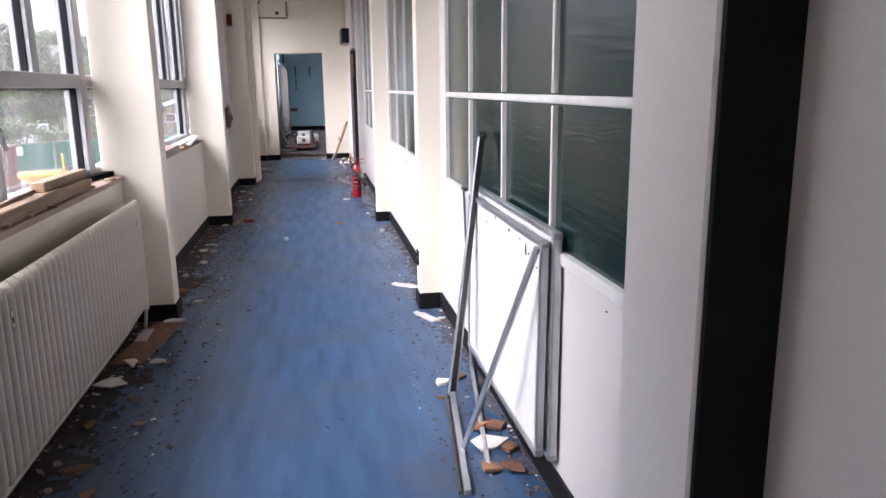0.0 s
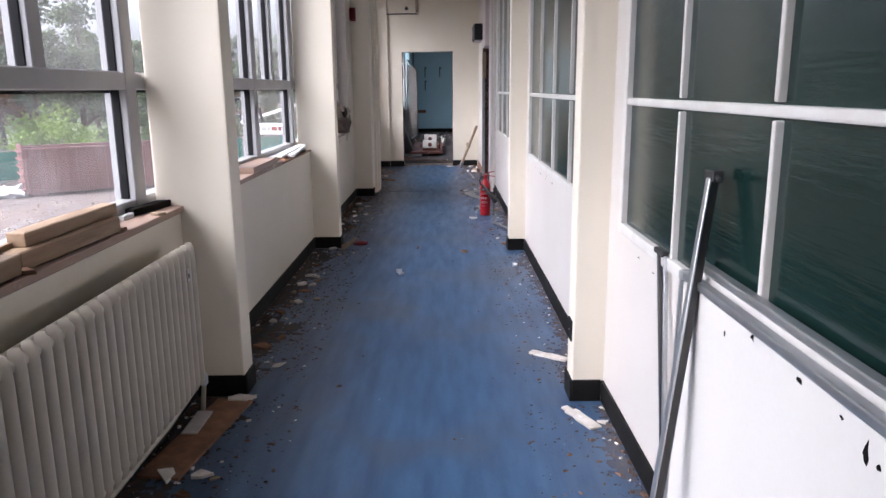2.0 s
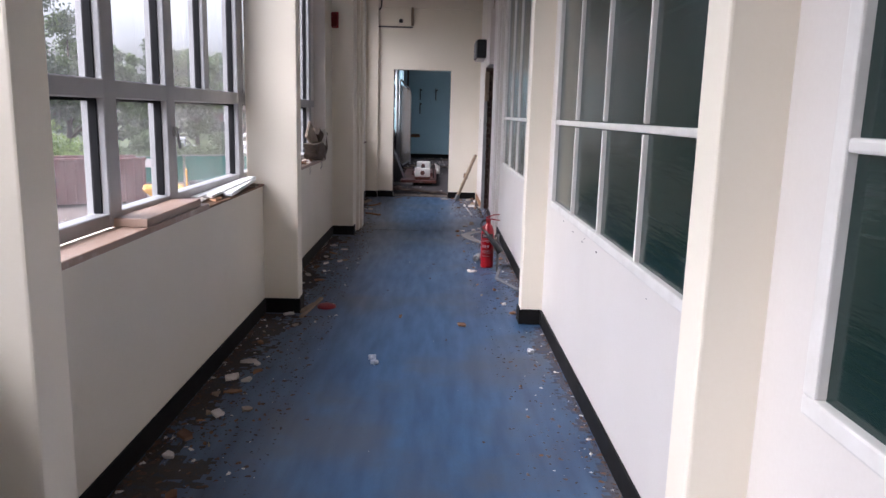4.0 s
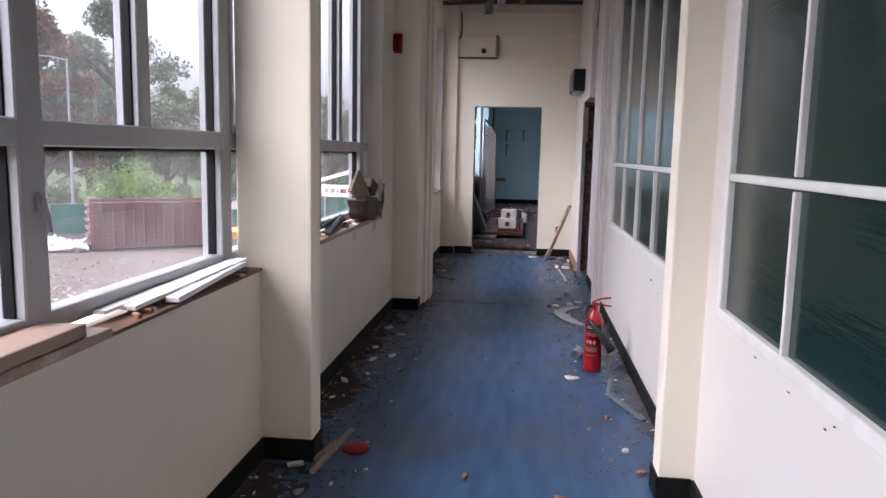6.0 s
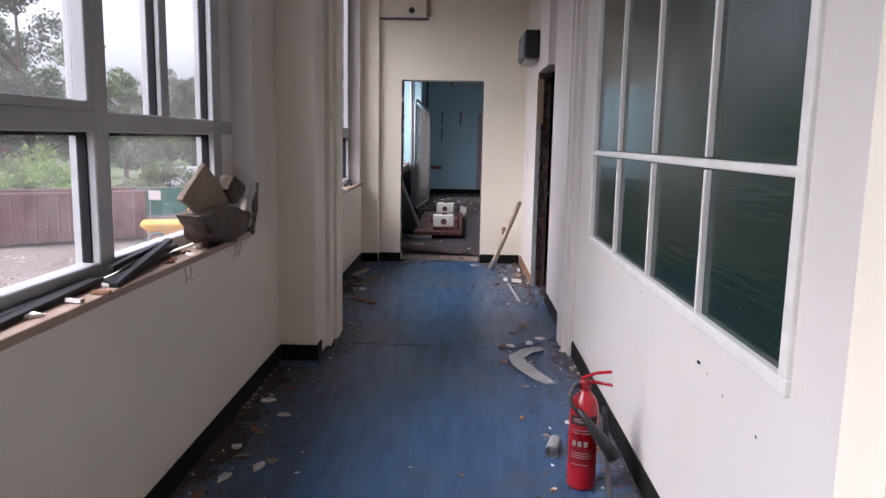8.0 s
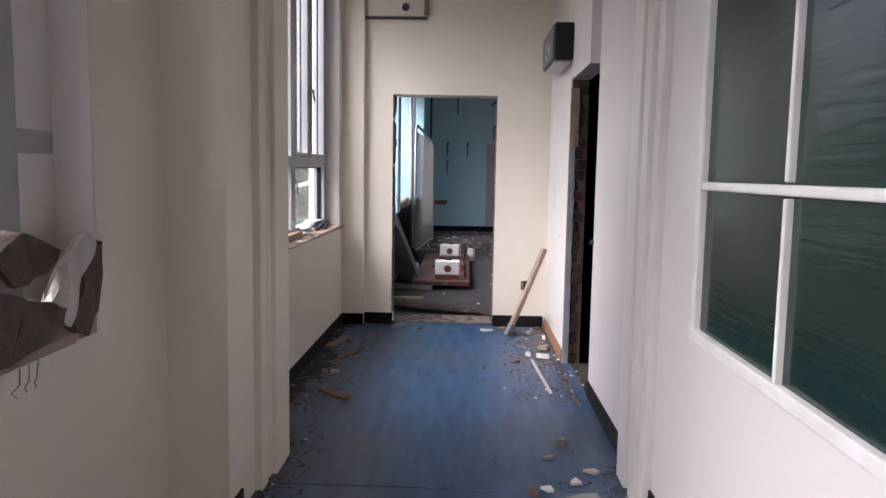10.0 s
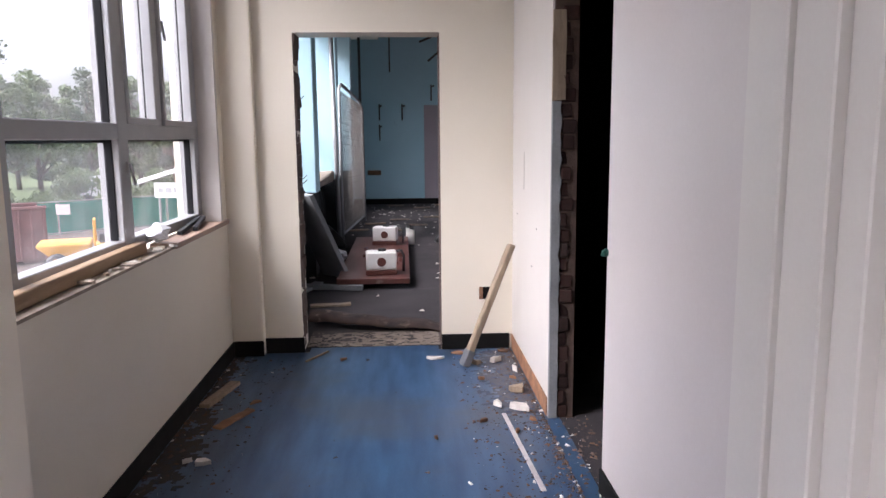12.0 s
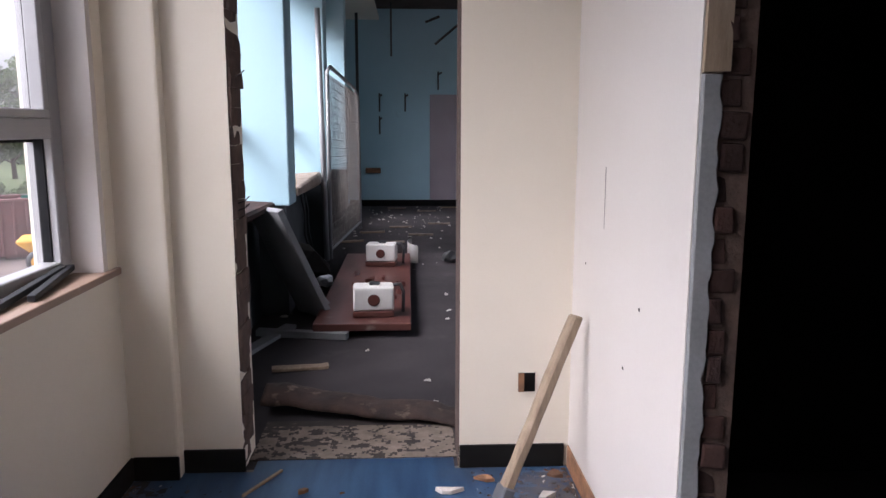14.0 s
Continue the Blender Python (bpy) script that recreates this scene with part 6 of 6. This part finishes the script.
for k, (a, b, c, d, mat, cov) in enumerate(((XL + 0.015, -0.72, 1.9, 4.8, "grime_shade", 0.46), (XL + 0.015, -0.80, 4.98, 8.06, "grime_shade", 0.40), (XL + 0.015, -0.84, 8.25, 11.35, "grime_shade", 0.36), (XL + 0.015, -0.86, 12.25, 15.33, "grime_shade", 0.26), (XR - 0.015, 0.42, 1.7, 4.65, "dust", 0.14), (XR - 0.015, 0.38, 4.9, 7.9, "dust", 0.16), (XR - 0.015, 0.32, 8.15, 12.2, "dust", 0.26), (XS - 0.015, 0.22, 14.2, 15.36, "dust", 0.5))):
    drift("dirt_film", a, b, c, d, mat, 3.3 + k * 7.1, cov, "dark brown trodden dirt with painted shade along the wall foot" if mat == "grime_shade" else "grey-brown plaster dust along the wall foot")

# chipped paint under the screens
ch = thing("paint_chips", "black chips in the white paint under the screens", "scuff mark", (XR, 0, 0))
rr = random.Random(44)
for k, (y, z, s) in enumerate(((6.42, 0.80, 0.016), (6.75, 0.79, 0.010), (6.70, 0.815, 0.008), (7.0, 0.80, 0.008), (9.22, 0.735, 0.024), (9.14, 0.725, 0.012), (9.0, 0.70, 0.012), (4.2, 0.80, 0.010), (4.0, 0.79, 0.008), (5.6, 0.79, 0.007), (8.75, 0.68, 0.01), (2.0, 0.80, 0.010), (7.3, 0.815, 0.009), (10.0, 0.80, 0.006))):
    ob = part("paint_chip", shard(rr, 1.0, 0.0016, 1.0, 7), "dark", ch)
    ob.matrix_basis = pose(0, y, z, rr.uniform(-20, 20), -90, 0) @ Matrix.Diagonal((s * 0.4, s * 1.5, 1, 1))

# ---- things in the room beyond ----
slab2 = thing("board_leaf", "red-brown varnished board lying flat on the carpet", "board", (-0.75, 17.45, 0.0))
part("leaf", B(0.0, 0.70, 0, 3.0, 0.05, 0.105, bev=0.006), "door_brown", slab2)
for y in (0.4, 2.6):
    part("packer", B(0.08, 0.62, y - 0.05, y + 0.05, 0.0, 0.049), "dark", slab2)


def heater_case(at, rz, label):
    t = thing("heater_case", label, "heater", at, rz, group="heater cases on the board")
    part("case", B(-0.15, 0.15, -0.10, 0.10, 0.05, 0.225, bev=0.02, seg=3), "porcelain", t)
    part("lower_rim", B(-0.155, 0.15, -0.105, 0.10, 0.0, 0.049, bev=0.008), "door_brown", t, "rusty lower rim")
    b = lathe(bmesh.new(), [(0.045, 0), (0.04, 0.006)], 18)
    bmesh.ops.rotate(b, verts=b.verts, matrix=Matrix.Rotation(radians(90), 3, "X"))
    bmesh.ops.translate(b, verts=b.verts, vec=(0.0, -0.101, 0.13))
    part("round_cap", b, "door_brown", t, "dark red round cap")
    part("top_grip", B(-0.03, 0.05, -0.03, 0.03, 0.226, 0.25, bev=0.008), "rubber", t)
    part("pipe_tail", tube(bmesh.new(), [(0.15, 0, 0.22), (0.2, 0.0, 0.23), (0.225, 0.0, 0.17), (0.22, -0.02, 0.02)], 0.014, 8), "darksteel", t, smooth=True)


heater_case((-0.33, 17.72, 0.105), 4, "white enamel heater case with a rusty rim on the board")
heater_case((-0.34, 19.75, 0.105), -6, "white enamel heater case with pipes on the board")
for k, (x, y, s) in enumerate(((-0.5, 18.7, 0.07), (-0.42, 18.9, 0.06), (-0.3, 19.0, 0.05), (-0.15, 18.4, 0.06), (-0.12, 18.7, 0.07), (-0.2, 18.2, 0.05), (-0.55, 19.2, 0.08))):
    ob = lay("broken_bracket", x, y, s, 0.04, "door_brown", "rusty broken bracket scrap on the board", "scrap", 230 + k, k * 40, 0.5, "scrap on the board", 10)
    ob.location.z = 0.106
sh = thing("plastic_shell", "curved white plastic shell standing on the carpet", "plastic shell", (0.02, 20.5, 0.0), 20)
bm = bmesh.new()
cols = [[bm.verts.new((0.10 * math.cos(radians(a)), 0.10 * math.sin(radians(a)), z * (1 - 0.25 * i / 8))) for z in (0, 0.13, 0.26)] for i, a in enumerate(range(100, 261, 20))]
for c, d in zip(cols, cols[1:]):
    for i in range(2):
        bm.faces.new((c[i], d[i], d[i + 1], c[i + 1]))
bmesh.ops.solidify(bm, geom=list(bm.faces), thickness=0.012)
part("shell", bm, "porcelain", sh, smooth=True)
crumple("black_lump", (0.40, 20.4, 0.0), 0.09, "rubber", 8.0, "black crumpled scrap on the carpet", "scrap")
plank("leaning_board", (-1.12, 17.75, 0.90), (-0.80, 18.05, 0.03), 0.42, 0.05, "grey_board", "grey plasterboard sheet leaning under the window", "board", "", 0.004, 2)
plank("leaning_board", (-0.98, 18.0, 0.42), (-0.74, 18.2, 0.03), 0.25, 0.04, "grey_board", "grey plasterboard offcut leaning on a sheet", "board", "", 0.004, 5)
on_floor("grey_batten", (-1.16, 17.55), (-0.50, 17.42), 0.07, 0.05, "grey_board", "grey painted batten lying before the board", "timber", "", 0.003, 3)
on_floor("grey_batten", (-1.15, 17.05), (-0.95, 17.75), 0.09, 0.03, "grey_board", "grey painted batten end by the wall", "timber", "", 0.005, 4)
crumple("dark_bag", (-1.08, 18.75, 0.0), 0.28, "dark", 12.0, "dark crumpled sack by the wall", "sack")
crumple("white_bag", (-0.88, 19.2, 0.0), 0.10, "polythene", 13.0, "small white crumpled bag on the carpet", "bag")
for k, (x, y, a) in enumerate(((-0.75, 16.75, 20), (-0.3, 21.9, 5), (0.1, 22.6, -10), (-0.6, 22.8, 30), (-0.2, 23.4, 4), (0.4, 23.8, -8), (-0.85, 21.9, 50), (0.25, 25.6, 3), (-0.3, 26.1, 2), (0.7, 26.2, -3))):
    on_floor("board_scrap", (x - 0.16, y), (x + 0.18, y + 0.16 * math.sin(radians(a))), 0.07, 0.02, "flake" if k % 3 else "oldwood", "pale broken board scrap on the carpet", "board", "board scraps on the carpet", 0.006, k)
fp = thing("mesh_partition", "grey mesh panel in a steel tube frame", "mesh panel", (0, 0, 0))
part("frame_tube", tube(bmesh.new(), [(-0.95, 20.6, 0.02), (-0.95, 20.65, 2.10), (-0.93, 20.8, 2.16), (-0.82, 22.9, 2.04), (-0.785, 23.15, 1.92), (-0.78, 23.2, 0.02)], 0.022, 8), "galv", fp, smooth=True)
part("frame_tube", tube(bmesh.new(), [(-0.95, 20.6, 0.12), (-0.78, 23.2, 0.12)], 0.018, 8), "galv", fp, smooth=True)
part("frame_tube", tube(bmesh.new(), [(-0.98, 20.5, 0.02), (-1.03, 20.55, 2.75)], 0.03, 8), "galv", fp, smooth=True)
bm = bmesh.new()
for k in range(46):
    u = (k + 0.5) / 46
    beam(bm, (-0.95 + 0.17 * u, 20.62 + 2.56 * u, 0.13), (-0.95 + 0.17 * u, 20.62 + 2.56 * u, 2.08 - 0.12 * u), 0.004, 0.03, up=(0, 1, 0))
for k in range(20):
    beam(bm, (-0.95, 20.6, 0.2 + k * 0.097), (-0.78, 23.18, 0.2 + k * 0.09), 0.004, 0.004)
part("mesh_infill", bm, "insul", fp, "fine grey mesh infill")
for k, (x, z) in enumerate(((-0.61, 2.05), (-0.12, 2.05), (-0.61, 1.62), (0.51, 2.46))):
    br = thing("shelf_bracket", "black steel shelf bracket fixed to the blue wall", "bracket", (x, YF, z), group="shelf brackets on the far wall")
    part("upright", B(-0.014, 0.014, -0.02, 0, -0.24, 0.10, bev=0.002), "darksteel", br)
    part("bracket_arm", beam(bmesh.new(), (0, -0.01, 0.05), (0.05, -0.22, 0.06), 0.02, 0.03), "darksteel", br)
hg = thing("ceiling_hanger", "dark rods that hang from the stripped ceiling", "hanger rod", (0, 0, 0))
part("rod", beam(bmesh.new(), (-0.36, 25.8, 3.69), (-0.36, 25.8, 2.76), 0.03, 0.03), "darksteel", hg)
part("rod", beam(bmesh.new(), (0.42, 25.8, 2.97), (1.0, 25.8, 3.45), 0.04, 0.04), "darksteel", hg)
part("rod", beam(bmesh.new(), (0.25, 25.8, 3.35), (0.5, 25.8, 3.45), 0.04, 0.04), "darksteel", hg)
part("rod", beam(bmesh.new(), (-0.97, 25.8, 3.69), (-0.97, 25.8, 2.0), 0.05, 0.05), "darksteel", hg)
pk = thing("wall_trunking", "orange-brown trunking stub on the far wall", "trunking", (-0.72, YF, 0.69))
part("stub", B(-0.17, 0.12, -0.06, 0, -0.05, 0.05, bev=0.006), "chip", pk)
tagged(part("sill_rubble", rough_up(B(-1.40, -1.05, 19.0, 20.65, 0.862, 0.98, bev=0.02), 0.05, 5), "render"), "broken masonry lying on the window sill", "rubble")
tagged(part("sill_rubble", rough_up(B(-1.40, -1.10, 16.6, 18.05, 0.862, 0.93, bev=0.02), 0.04, 5), "brick"), "broken masonry lying on the window sill", "rubble")
for k, y in enumerate((20.2, 20.45, 21.3)):
    cb = tube(bmesh.new(), [(XL + 0.01, y, 0.9), (XL + 0.06, y + 0.03, 0.6), (XL + 0.05, y + 0.1, 0.35), (XL + 0.09, y + 0.15, 0.12)], 0.014, 6)
    tagged(part("hanging_cable", cb, "rubber", smooth=True), "black cut cable hanging below the sill", "cable", "hanging cables")

# ---- last small marks and plates ----
pl = thing("low_socket_plate", "small dark socket plate low on the pier", "socket", (XQ, 4.765, 0.33))
part("plate", B(-0.008, 0.0, -0.04, 0.04, -0.05, 0.05, bev=0.002), "skirt", pl)
part("plate_screw", B(-0.0095, -0.008, -0.004, 0.004, -0.004, 0.004), "steel", pl)
gp = thing("stile_gap", "dark open gap beside the screen's end stile", "gap", (XR, 1.830, 0))
part("gap_line", rough_up(B(-0.0025, 0.0005, -0.002, 0.002, 0.85, 3.0), 0.0008, 9), "render_dark", gp)
part("split_wood", rough_up(B(-0.006, 0.0005, -0.016, 0.010, 1.52, 1.78, bev=0.002), 0.006, 12), "render_dark", gp, "brown split in the stile")
ck = thing("wall_cracks", "hairline cracks and pin marks in the end wall paint", "crack", (XS, 0, 0))
part("crack_line", rough_up(beam(bmesh.new(), (-0.0005, 14.95, 1.12), (-0.0005, 14.95, 1.34), 0.003, 0.002), 0.001, 9), "insul", ck)
for y, z in ((14.52, 0.93), (14.66, 0.70), (15.2, 0.95)):
    ob = part("pin_mark", shard(random.Random(int(z * 99)), 0.008, 0.0015, 1.0, 7), "dark", ck)
    ob.matrix_basis = pose(0, y, z, 0, -90, 0)
# splinters where the sill boards broke away
rr = random.Random(77)
for k in range(14):
    y = rr.uniform(7.05, 8.0)
    lay("sill_splinter", -1.285 + rr.uniform(-0.05, 0.03), y, rr.uniform(0.03, 0.07), 0.012, "chip" if k % 2 else "render", "broken splinter on the torn sill", "splinter", 300 + k, rr.uniform(0, 180), 0.4, "splinters on the sill", 6).location.z = SILL - 0.014
for k in range(16):
    y = rr.uniform(2.45, 4.7)
    lay("sill_splinter", -1.255 + rr.uniform(-0.03, 0.03), y, rr.uniform(0.02, 0.06), 0.012, ("chip", "plaster", "oldwood")[k % 3], "broken splinter on the sill", "splinter", 330 + k, rr.uniform(0, 180), 0.45, "splinters on the sill", 6).location.z = SILL + 0.002
for k in range(14):
    y = rr.uniform(8.6, 10.4)
    lay("sill_splinter", -1.27 + rr.uniform(-0.05, 0.03), y, rr.uniform(0.02, 0.06), 0.010, ("chip", "plaster")[k % 2], "broken splinter on the sill", "splinter", 360 + k, rr.uniform(0, 180), 0.5, "splinters on the sill", 6).location.z = SILL + 0.002
for k in range(16):
    y = rr.uniform(13.0, 14.5)
    lay("sill_splinter", -1.26 + rr.uniform(-0.02, 0.02), y, rr.uniform(0.02, 0.06), 0.010, ("oldwood", "render", "plaster")[k % 3], "broken mortar piece on the torn sill", "splinter", 390 + k, rr.uniform(0, 180), 0.5, "splinters on the sill", 6).location.z = SILL - 0.013
